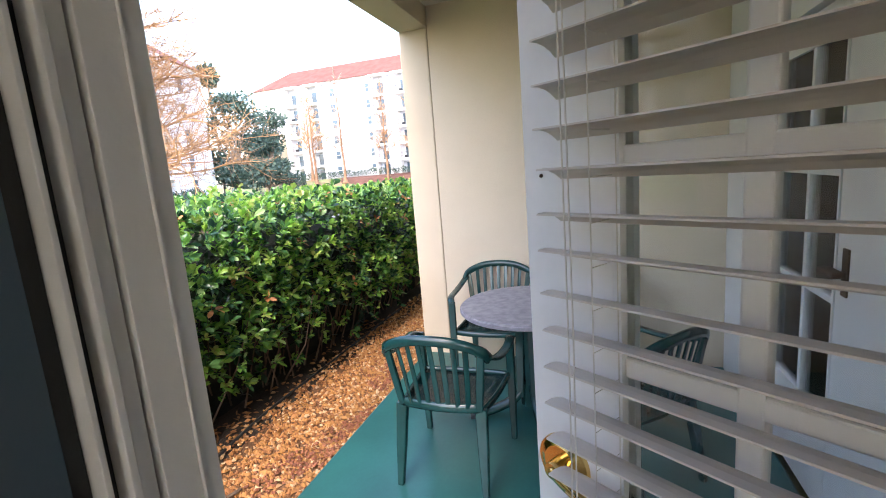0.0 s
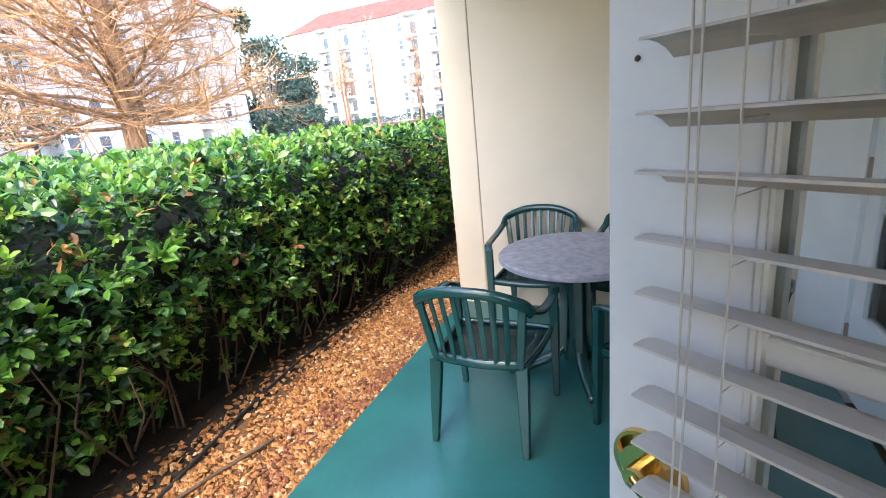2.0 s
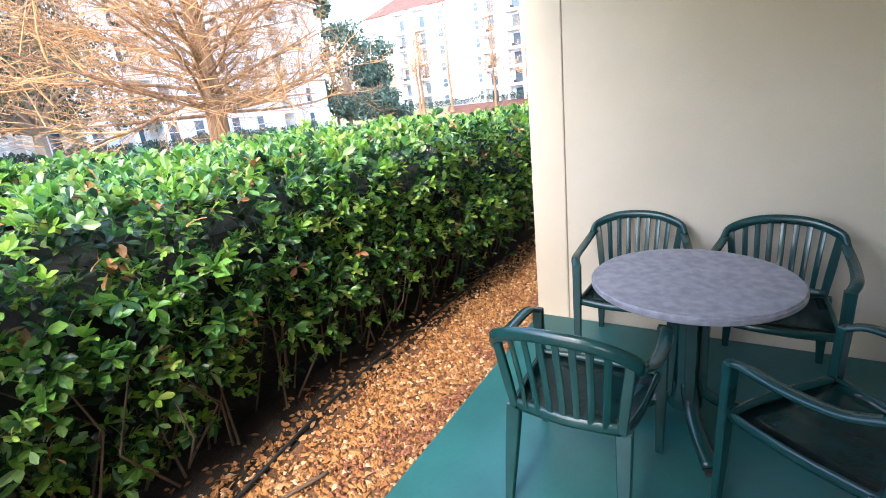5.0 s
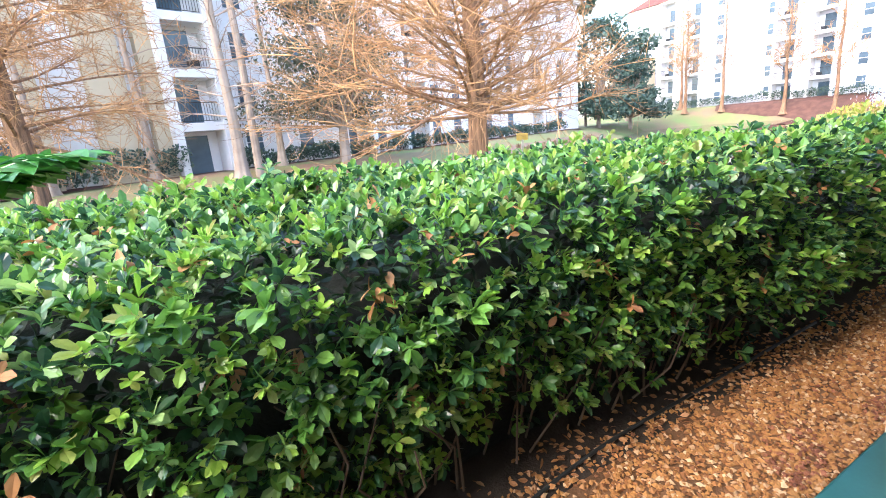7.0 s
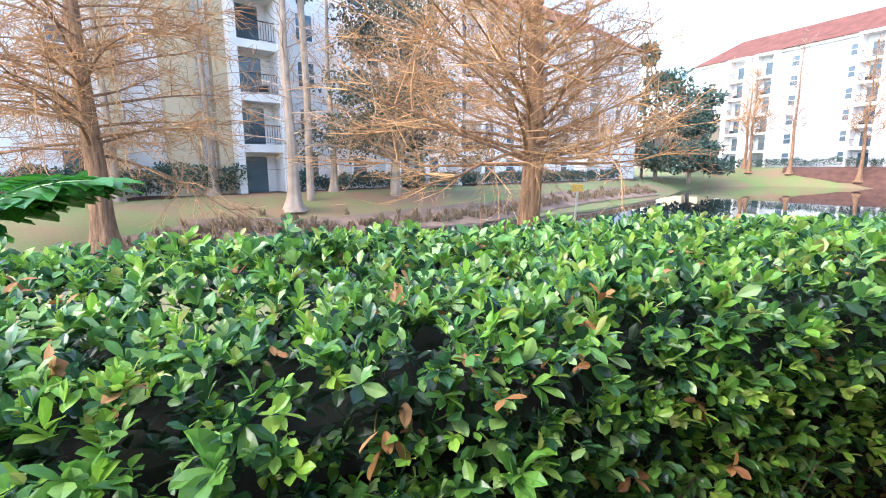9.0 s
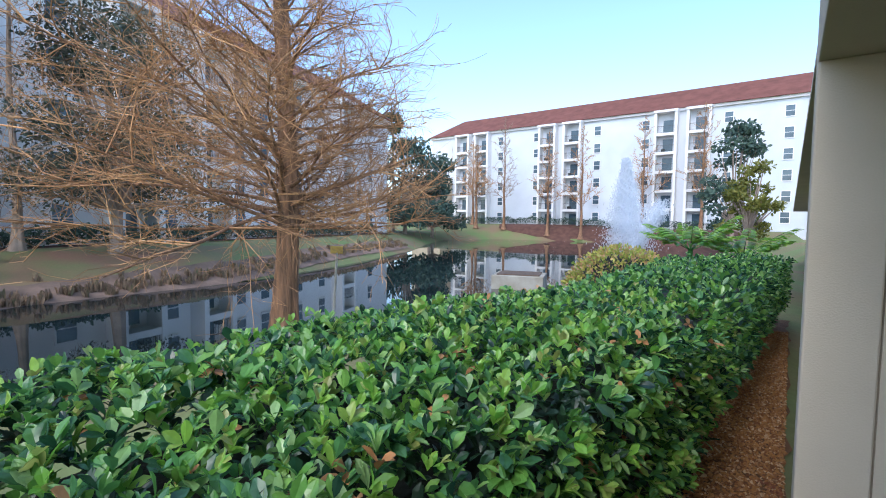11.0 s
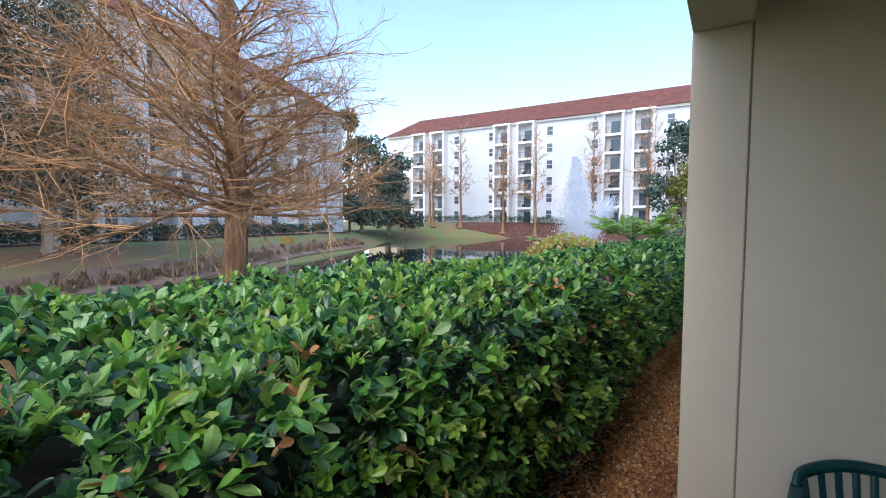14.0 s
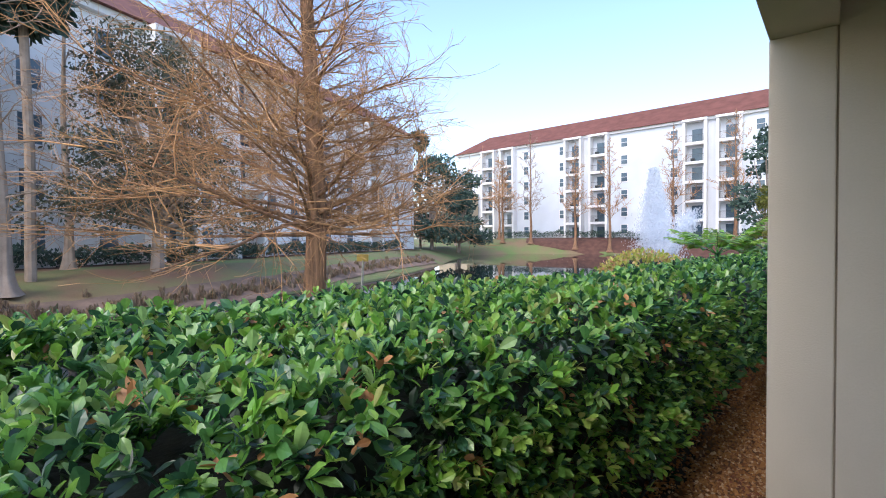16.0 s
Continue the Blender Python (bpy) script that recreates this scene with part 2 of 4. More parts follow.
def soup(name, verts, faces, mat, parent=None, kind="stuff", label="", smooth=False):
    me = bpy.data.meshes.new(name)
    me.from_pydata(np.asarray(verts).tolist(), [], faces)
    me.materials.append(mat)
    if smooth:
        me.shade_smooth()
    ob = new(name, me)
    ob.parent = parent
    if kind:
        ob["kind"] = kind
    if label:
        ob["label"] = label
    return ob


# one leaf blade along +y, folded on its midrib, tip slightly down
BLADE = np.array([(0, 0, 0), (-0.19, 0.30, 0.05), (0, 0.30, 0.0), (0.19, 0.30, 0.05), (-0.26, 0.66, 0.05), (0, 0.66, 0.0), (0.26, 0.66, 0.05), (-0.11, 0.93, 0.0), (0, 1.0, -0.07), (0.11, 0.93, 0.0)])
BLADE_FACES = [(0, 2, 1), (0, 3, 2), (1, 2, 5, 4), (2, 3, 6, 5), (4, 5, 8, 7), (5, 6, 9, 8)]


def frames(direction, twist):
    """Rotation matrices whose y runs along each direction, turned by twist about it."""
    y = direction / np.linalg.norm(direction, axis=1, keepdims=True)
    ref = np.tile((0.0, 0.0, 1.0), (len(y), 1))
    ref[np.abs(y[:, 2]) > 0.95] = (1.0, 0.0, 0.0)
    x = np.cross(y, ref)
    x /= np.linalg.norm(x, axis=1, keepdims=True)
    z = np.cross(x, y)
    c, s = np.cos(twist)[:, None], np.sin(twist)[:, None]
    return np.stack([c * x + s * z, y, c * z - s * x], axis=2)


def blades(places, directions, sizes, twist):
    turn = frames(directions, twist)
    v = np.einsum("nij,kj->nki", turn, BLADE) * sizes[:, None, None] + places[:, None]
    n, k = len(places), len(BLADE)
    faces = [tuple(i * k + j for j in f) for i in range(n) for f in BLADE_FACES]
    return v.reshape(-1, 3), faces


def sprigs(places, normals, count, size, spread=0.8):
    """Whorls of leaves at the given places, opening along the normals."""
    n = len(places)
    around = rng.uniform(0, 6.28, (n, 1)) + np.arange(count) * 2.4
    base = frames(normals, np.zeros(n))
    tilt = spread * rng.uniform(0.55, 1.45, (n, count))
    local = np.stack([np.cos(around) * np.sin(tilt), np.cos(tilt), np.sin(around) * np.sin(tilt)], 2)
    d = np.einsum("nij,nkj->nki", base, local)
    up = rng.uniform(-0.03, 0.02, (n, count))
    p = places[:, None] + normals[:, None] * up[..., None]
    s = size * rng.uniform(0.6, 1.25, (n, 1)) * rng.uniform(0.75, 1.15, (n, count))
    return p.reshape(-1, 3), d.reshape(-1, 3), s.ravel(), rng.normal(0, 0.5, n * count)


def tubes(segments, sides=4):
    """Tapered tubes from rows of (p0, p1, r0, r1)."""
    if not len(segments):
        return np.zeros((0, 3)), []
    p0, p1 = np.array([s[0] for s in segments], float), np.array([s[1] for s in segments], float)
    r0, r1 = np.array([s[2] for s in segments]), np.array([s[3] for s in segments])
    turn = frames(p1 - p0 + 1e-9, np.zeros(len(p0)))
    a = np.arange(sides) * 2 * np.pi / sides
    ring = np.stack([np.cos(a), 0 * a, np.sin(a)], 1)
    off = np.einsum("nij,kj->nki", turn, ring)
    v = np.concatenate([p0[:, None] + off * r0[:, None, None], p1[:, None] + off * r1[:, None, None]], 1).reshape(-1, 3)
    faces = [(i * 2 * sides + k, i * 2 * sides + (k + 1) % sides, i * 2 * sides + sides + (k + 1) % sides, i * 2 * sides + sides + k)
             for i in range(len(p0)) for k in range(sides)]
    return v, faces


def smoothstep(x, a, b):
    t = min(max((x - a) / (b - a), 0.0), 1.0)
    return t * t * (3 - 2 * t)


def thing(name, label, category, group="", at=None):
    ob = new(name)
    ob.empty_display_size = 0.2
    if at is not None:
        ob.matrix_world = at
    return tagged(ob, label, category, group)


def shared(name, me, parent, m, label=""):
    ob = new(name, me)
    ob.parent = parent
    ob.matrix_basis = m
    if label:
        ob["label"] = label
    return ob


def cube_mesh(name, mat, *dims, bevel=0.0):
    bm = bmesh.new()
    box(bm, *dims, bevel=bevel)
    return mesh_from(name, bm, mat)


def sweep(points, width, height, closed=False, bank=None):
    """A bmesh of a rounded bar carried along a smooth line through points."""
    pts = [Vector(p) for p in points]
    line = []
    for i in range(len(pts) - 1):
        a, b, c, d = pts[max(i - 1, 0)], pts[i], pts[i + 1], pts[min(i + 2, len(pts) - 1)]
        for k in range(5):
            t = k / 5
            line.append(0.5 * ((2 * b) + (c - a) * t + (2 * a - 5 * b + 4 * c - d) * t * t + (3 * b - a - 3 * c + d) * t ** 3))
    line.append(pts[-1])
    bm, rings = bmesh.new(), []
    for i, p in enumerate(line):
        d = (line[min(i + 1, len(line) - 1)] - line[max(i - 1, 0)]).normalized()
        side = d.cross(Vector((0, 0, 1)))
        side = side.normalized() if side.length > 0.05 else Vector((1, 0, 0))
        up = side.cross(d)
        rings.append([bm.verts.new(p + side * width / 2 * math.copysign(abs(math.cos(a)) ** 0.6, math.cos(a)) + up * height / 2 * math.copysign(abs(math.sin(a)) ** 0.6, math.sin(a)))
                      for a in [k * math.pi / 4 for k in range(8)]])
    for r, s in zip(rings, rings[1:]):
        for k in range(8):
            bm.faces.new((r[k], r[(k + 1) % 8], s[(k + 1) % 8], s[k]))
    bm.faces.new(list(reversed(rings[0])))
    bm.faces.new(rings[-1])
    bmesh.ops.recalc_face_normals(bm, faces=bm.faces)
    return bm


# ---- patio shell ----
XW, YE, YF, X0 = 4.0, 1.6, -0.70, 0.60      # end wall, outer edge, facade, door wall
BEAM_Z, CEIL_Z = 2.645, 2.80
floor = structure(block("floor", GREEN_FLOOR, X0 - 0.14, YF, -0.14, XW, YE, 0.0, bevel=0.012), "green painted concrete patio floor with scuffs", "floor")
wall_east = structure(new("wall_east"), "beige stucco end wall with a vertical joint", "wall")
block("wall_panel", STUCCO, XW + 0.004, YF - 0.2, -0.3, XW + 0.25, 1.360, CEIL_Z, parent=wall_east)
block("wall_pier", STUCCO, XW, 1.366, -0.3, XW + 0.25, YE, BEAM_Z, bevel=0.008, parent=wall_east)
block("joint", STUCCO_DARK, XW + 0.012, 1.360, -0.3, XW + 0.24, 1.366, BEAM_Z, parent=wall_east, label="dark recessed control joint")
beam = structure(block("beam", STUCCO, X0 - 0.14, 1.36, BEAM_Z, XW + 0.25, YE, 2.98, bevel=0.006), "beige stucco edge beam over the patio", "beam")
ceiling = structure(block("ceiling", CEILING_PAINT, X0 - 0.14, YF - 0.2, CEIL_Z, XW + 0.25, 1.36, 2.95), "painted patio ceiling", "ceiling")

# facade along the patio, with an opening for a glazed door and one for a window
wall_south = structure(new("wall_south"), "white painted facade wall", "wall")
D0, D1, W0, W1 = 2.35, 3.25, 1.15, 2.05
for dims in ((X0, YF - 0.2, -0.1, W0, YF, CEIL_Z), (W0, YF - 0.2, -0.1, W1, YF, 0.45), (W0, YF - 0.2, 2.08, D1, YF, CEIL_Z), (W1, YF - 0.2, -0.1, D0, YF, 2.08), (D1, YF - 0.2, -0.1, XW, YF, CEIL_Z)):
    block("wall_panel", WHITE_PAINT, *dims, parent=wall_south)


def glazed_leaf(name, width, z0, z1, cols, rows, stile, bottom, label, parent=None, bar=0.028):
    """A framed leaf with lites: x along the width, y through the thickness, its base at the origin."""
    top = new(name)
    if parent is not None:
        top.parent = parent
    d, h = 0.022, z1 - z0
    for x in (0, width - stile):
        block("stile", WHITE_PAINT, x, -d, z0, x + stile, d, z1, bevel=0.004, parent=top)
    block("top_rail", WHITE_PAINT, stile, -d, z1 - stile, width - stile, d, z1, parent=top)
    block("bottom_rail", WHITE_PAINT, stile, -d, z0, width - stile, d, z0 + bottom, parent=top)
    gx0, gx1, gz0, gz1 = stile, width - stile, z0 + bottom, z1 - stile
    for s in (-1, 1):
        for dims in ((gx0, gz0, gx0 + 0.012, gz1), (gx1 - 0.012, gz0, gx1, gz1)):
            block("bead", WHITE_PAINT, dims[0], s * 0.019 - 0.008, dims[1], dims[2], s * 0.019 + 0.008, dims[3], parent=top)
    for i in range(1, cols):
        x = gx0 + (gx1 - gx0) * i / cols
        block("muntin", WHITE_PAINT, x - bar / 2, -0.016, gz0, x + bar / 2, 0.016, gz1, bevel=0.004, parent=top)
    for j in range(1, rows):
        z = gz0 + (gz1 - gz0) * j / rows
        block("muntin", WHITE_PAINT, gx0, -0.015, z - bar / 2, gx1, 0.015, z + bar / 2, bevel=0.004, parent=top)
    for i in range(cols):
        for j in range(rows):
            p = block("pane", GLASS, gx0 + (gx1 - gx0) * i / cols, -0.003, gz0 + (gz1 - gz0) * j / rows, gx0 + (gx1 - gx0) * (i + 1) / cols, 0.003, gz0 + (gz1 - gz0) * (j + 1) / rows, parent=top)
            p.visible_shadow = False
    return top


door_2 = structure(glazed_leaf("door_2", D1 - D0 - 0.02, 0.01, 2.06, 2, 3, 0.13, 0.42, ""), "closed white patio door with glass lites", "door")
door_2.matrix_world = pose(D0 + 0.01, YF - 0.04, 0)
block("lock_plate", BRANCH, 0.03, 0.022, 0.98, 0.075, 0.03, 1.16, bevel=0.003, parent=door_2, label="dark bronze lock plate")
block("lever", BRANCH, 0.035, 0.03, 1.05, 0.16, 0.075, 1.075, bevel=0.008, parent=door_2, label="dark bronze lever handle")
for zz in (0.25, 1.05, 1.8):
    block("hinge", PALE_BARK, D1 - D0 - 0.03, 0.02, zz, D1 - D0 - 0.012, 0.034, zz + 0.09, parent=door_2)
window_1 = structure(glazed_leaf("window_1", W1 - W0 - 0.02, 0.46, 2.07, 2, 3, 0.06, 0.07, ""), "white framed patio window with glazing bars", "window")
window_1.matrix_world = pose(W0 + 0.01, YF - 0.05, 0)
# plain rooms added behind the glass and the door
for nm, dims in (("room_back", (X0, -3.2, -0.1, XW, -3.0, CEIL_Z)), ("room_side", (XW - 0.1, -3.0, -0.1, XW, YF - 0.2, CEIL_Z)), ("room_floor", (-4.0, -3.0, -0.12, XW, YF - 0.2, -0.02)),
                 # The west wall pieces leave an added, unseen gap that lets daylight in.
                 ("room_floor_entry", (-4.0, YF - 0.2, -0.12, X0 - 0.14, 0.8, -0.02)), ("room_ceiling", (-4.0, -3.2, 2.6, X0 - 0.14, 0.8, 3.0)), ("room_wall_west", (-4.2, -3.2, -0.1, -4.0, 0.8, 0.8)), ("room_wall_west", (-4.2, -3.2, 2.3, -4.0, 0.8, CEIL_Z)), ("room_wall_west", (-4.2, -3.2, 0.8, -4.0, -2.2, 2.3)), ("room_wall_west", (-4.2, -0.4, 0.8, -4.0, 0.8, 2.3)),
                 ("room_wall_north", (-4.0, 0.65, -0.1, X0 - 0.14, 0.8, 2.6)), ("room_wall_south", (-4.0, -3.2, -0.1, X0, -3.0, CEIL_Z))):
    structure(block(nm, CARPET if "floor" in nm else BOUNCE_ROOM, *dims), "plain room surface added to close the place", "room")

# ---- the door wall and the open door ----
JAMB_Y, HINGE = 0.362, (0.745, -0.51)
THETA = 56.0
wall_west = structure(new("wall_west"), "white framed door wall", "wall")
block("wall_panel", WHITE_PAINT, X0 - 0.14, YF, 0, X0, HINGE[1] - 0.05, CEIL_Z, parent=wall_west)
block("header", WHITE_PAINT, X0 - 0.14, HINGE[1] - 0.05, 2.13, X0, JAMB_Y, CEIL_Z, parent=wall_west)
block("wall_panel", WHITE_PAINT, X0 - 0.14, JAMB_Y, 2.13, X0, 0.80, CEIL_Z, parent=wall_west)
jamb = structure(new("door_jamb"), "white door jamb with weatherstrip grooves", "door frame")
for nm, mat, xa, xb, lift in (("door_glass_edge", DARK_GLASS, 0.461, 0.5205, 0.006), ("edge_seal", RUBBER, 0.5208, 0.5305, 0.010), ("inner_bead", WHITE_PAINT, 0.5308, 0.534, 0.0),
                              ("second_strip", RUBBER, 0.5343, 0.5415, 0.009), ("stop_bead", WHITE_PAINT, 0.5418, 0.5463, -0.002), ("groove", RUBBER, 0.5466, 0.5485, 0.008),
                              ("metal_bead", WHITE_PAINT, 0.5488, 0.5578, 0.003), ("weatherstrip", RUBBER, 0.5581, 0.5597, 0.006), ("jamb_face", WHITE_PAINT, 0.560, X0 - 0.004, 0.0),
                              ("outer_bead", WHITE_PAINT, 0.581, 0.5828, -0.0025)):
    block(nm, mat, xa, JAMB_Y + lift, 0, xb, JAMB_Y + (0.09 if nm != "outer_bead" else -0.0002), 2.13, bevel=0.0006, parent=jamb)
block("far_jamb", WHITE_PAINT, X0 - 0.13, HINGE[1] - 0.05, 0, X0 + 0.02, HINGE[1] - 0.015, 2.13, bevel=0.004, parent=jamb)
side_window = structure(new("window_2"), "dark glazed sidelight beside the door", "window")
block("window_frame", WHITE_PAINT, X0 - 0.13, JAMB_Y + 0.09, 0, X0, JAMB_Y + 0.13, 2.13, parent=side_window)
block("window_frame", WHITE_PAINT, X0 - 0.13, 0.75, 0, X0, 0.80, 2.13, parent=side_window)
block("window_sill", WHITE_PAINT, X0 - 0.12, JAMB_Y + 0.13, 0, X0 - 0.02, 0.75, 0.25, parent=side_window)
block("pane", DARK_GLASS, X0 - 0.08, JAMB_Y + 0.13, 0.25, X0 - 0.06, 0.75, 2.13, parent=side_window, label="dark green reflecting glass")

LEAF_W, LEAF_H = 0.915, 2.06
door_1 = structure(glazed_leaf("door_1", LEAF_W, 0.02, LEAF_H, 3, 5, 0.178, 0.21, "", bar=0.034), "open white glazed patio door with brass hardware", "door")
door_1.matrix_world = pose(HINGE[0], HINGE[1], 0, 0, 0, THETA)
ROSE_Z = 1.0


def disc(bm, x, y, z, r, depth, seg=28, taper=0.8):
    bmesh.ops.create_cone(bm, cap_ends=True, segments=seg, radius1=r, radius2=r * taper, depth=depth, matrix=Matrix.Translation((x, y, z)) @ Euler((-math.pi / 2, 0, 0)).to_matrix().to_4x4())


bm = bmesh.new()
disc(bm, LEAF_W - 0.068, 0.026, ROSE_Z, 0.055, 0.008, 40, 0.97)
disc(bm, LEAF_W - 0.068, 0.033, ROSE_Z, 0.050, 0.008, 40, 0.72)
part("rose_plate", bm, BRASS, door_1, "polished round brass rose plate", smooth=False)
bm = bmesh.new()
disc(bm, LEAF_W - 0.068, 0.048, ROSE_Z, 0.017, 0.030, 20, 0.9)
part("lever_hub", bm, BRASS, door_1, "brass lever hub")
part("lever", sweep([(LEAF_W - 0.066, 0.060, ROSE_Z), (LEAF_W - 0.10, 0.066, ROSE_Z - 0.008), (LEAF_W - 0.14, 0.064, ROSE_Z - 0.022), (LEAF_W - 0.165, 0.060, ROSE_Z - 0.028)], 0.014, 0.020), BRASS, door_1, "brass lever", smooth=True)
block("latch_plate", BRASS, LEAF_W - 0.0005, -0.012, ROSE_Z - 0.05, LEAF_W + 0.002, 0.012, ROSE_Z + 0.05, parent=door_1, label="brass latch plate")
bm = bmesh.new()
bmesh.ops.create_icosphere(bm, subdivisions=1, radius=0.004, matrix=Matrix.Translation((LEAF_W - 0.04, 0.023, 1.53)))
part("screw", bm, BRANCH, door_1)

# blinds on the room side of the open door
blind = thing("venetian_blind", "white slatted venetian blind hanging on the glazed door", "blind", at=pose(HINGE[0], HINGE[1], 0, 0, 0, THETA))
B0, B1 = 0.075, LEAF_W - 0.085
block("headrail", SLAT_PAINT, B0, 0.028, 1.955, B1, 0.09, 2.01, bevel=0.004, parent=blind)

bm = bmesh.new()
prof = [(-0.031, -0.004), (-0.015, 0.001), (0.0, 0.0025), (0.015, 0.001), (0.031, -0.004)]
top_l, bot_l = [bm.verts.new((B0, y, z + 0.0015)) for y, z in prof], [bm.verts.new((B0, y, z - 0.0015)) for y, z in prof]
top_r, bot_r = [bm.verts.new((B1, y, z + 0.0015)) for y, z in prof], [bm.verts.new((B1, y, z - 0.0015)) for y, z in prof]
for k in range(4):
    bm.faces.new((top_l[k], top_r[k], top_r[k + 1], top_l[k + 1]))
    bm.faces.new((bot_l[k], bot_l[k + 1], bot_r[k + 1], bot_r[k]))
bm.faces.new(top_l + bot_l[::-1])
bm.faces.new(top_r[::-1] + bot_r)
bm.faces.new((top_l[0], bot_l[0], bot_r[0], top_r[0]))
bm.faces.new((top_l[4], top_r[4], bot_r[4], bot_l[4]))
slat_me = mesh_from("slat", bm, SLAT_PAINT)
SLAT_STEP = 0.0645
for k in range(27):
    z = 1.92 - k * SLAT_STEP
    shared("slat", slat_me, blind, pose(rng.normal(0, 0.0015), 0.0605, z, 16 + rng.normal(0, 0.8), rng.normal(0, 0.15), 0))
block("bottom_rail", SLAT_PAINT, B0, 0.032, 0.165, B1, 0.09, 0.185, bevel=0.003, parent=blind)
for ux in (B1 - 0.10, (B0 + B1) / 2 - 0.05, B0 + 0.10):
    for y in (0.0275, 0.0935):
        v, f = tubes([((ux, y, 0.18), (ux, y, 1.97), 0.0011, 0.0011)], 5)
        soup("ladder_cord", v, f, CORD, blind, kind="")
    rungs = [((ux, 0.0275, 1.914 - k * SLAT_STEP), (ux, 0.0935, 1.914 - k * SLAT_STEP), 0.0008, 0.0008) for k in range(27)]
    v, f = tubes(rungs, 4)
    soup("rung_cord", v, f, CORD, blind)
for dx in (0.0, 0.009):
    ux = B1 - 0.065 + dx
    v, f = tubes([((ux, 0.098, 1.97), (ux - 0.004, 0.099, 1.3), 0.0014, 0.0014), ((ux - 0.004, 0.099, 1.3), (ux + 0.003, 0.099, 0.62), 0.0014, 0.0014)], 5)
    soup("pull_cord", v, f, CORD, blind, kind="", label="pale lift cord")

# the low unseen roof over the patio, extended to shade the gravel, and the added plain block beside it
structure(block("roof_slab", STUCCO, X0 - 0.14, -6, 2.985, 42, 1.58, 3.06), "plain unseen roof, run past the patio to shade the gravel", "roof")
structure(block("wall_block_east", STUCCO, XW + 0.25, -6, -0.3, 42, 0.6, 2.984), "plain unseen block standing in for the hotel", "wall")
structure(block("room_roof", STUCCO, -4.2, -6, 3.001, X0 - 0.15, 0.8, 3.05), "plain roof over the room", "roof")


# ---- patio furniture ----
def plastic_chair(at, label):
    """A one-piece resin armchair that faces +y."""
    chair = thing("patio_chair", label, "chair", "chairs round the patio table", at)
    bm = bmesh.new()
    rows = []
    for j in range(9):
        y = -0.23 + 0.46 * j / 8
        half = 0.205 + 0.045 * j / 8
        z = 0.415 - 0.012 * math.sin(math.pi * j / 8) + (0.012 if j == 8 else 0.0) * -1
        rows.append([bm.verts.new((half * (i / 4 - 1), y, z - 0.012 * (1 - (i / 4 - 1) ** 2))) for i in range(9)])
    for r, s in zip(rows, rows[1:]):
        for a, b, c, d in zip(r, r[1:], s[1:], s):
            bm.faces.new((a, b, c, d))
    bmesh.ops.solidify(bm, geom=bm.faces[:], thickness=0.012)
    part("seat", bm, GREEN_PLASTIC, chair, smooth=True)
    part("front_lip", sweep([(-0.245, 0.225, 0.40), (-0.1, 0.245, 0.395), (0.1, 0.245, 0.395), (0.245, 0.225, 0.40)], 0.03, 0.04), GREEN_PLASTIC, chair, smooth=True)
    for s in (-1, 1):
        part("seat_edge", sweep([(s * 0.205, -0.22, 0.405), (s * 0.235, 0.0, 0.395), (s * 0.25, 0.225, 0.40)], 0.022, 0.04), GREEN_PLASTIC, chair, smooth=True)
        part("armrest", sweep([(s * 0.265, 0.225, 0.615), (s * 0.285, 0.16, 0.640), (s * 0.29, 0.02, 0.640), (s * 0.280, -0.13, 0.655), (s * 0.255, -0.235, 0.695)], 0.048, 0.022), GREEN_PLASTIC, chair, smooth=True)
        part("leg", leg_mesh((s * 0.265, 0.225, 0.625), (s * 0.262, 0.245, 0.0), 0.046, 0.030, 0.034), GREEN_PLASTIC, chair)
        part("leg", leg_mesh((s * 0.205, -0.205, 0.42), (s * 0.222, -0.275, 0.0), 0.058, 0.030, 0.036), GREEN_PLASTIC, chair)
        part("back_post", leg_mesh((s * 0.235, -0.262, 0.72), (s * 0.198, -0.215, 0.40), 0.034, 0.034, 0.022), GREEN_PLASTIC, chair)
    part("top_rail", sweep([(-0.262, -0.225, 0.685), (-0.235, -0.268, 0.735), (-0.13, -0.300, 0.778), (0, -0.310, 0.790), (0.13, -0.300, 0.778), (0.235, -0.268, 0.735), (0.262, -0.225, 0.685)], 0.030, 0.052), GREEN_PLASTIC, chair, smooth=True)
    part("lower_rail", sweep([(-0.205, -0.215, 0.425), (0, -0.238, 0.425), (0.205, -0.215, 0.425)], 0.022, 0.05), GREEN_PLASTIC, chair, smooth=True)
    for i in range(7):
        x = -0.162 + 0.054 * i
        q = 1 - (x / 0.25) ** 2
        part("slat", sweep([(x * 0.92, -0.218 - 0.020 * q, 0.43), (x * 0.97, -0.228 - 0.030 * q, 0.56), (x * 1.05, -0.262 - 0.040 * q, 0.715 + 0.055 * q)], 0.027, 0.010), GREEN_PLASTIC, chair)
    return chair


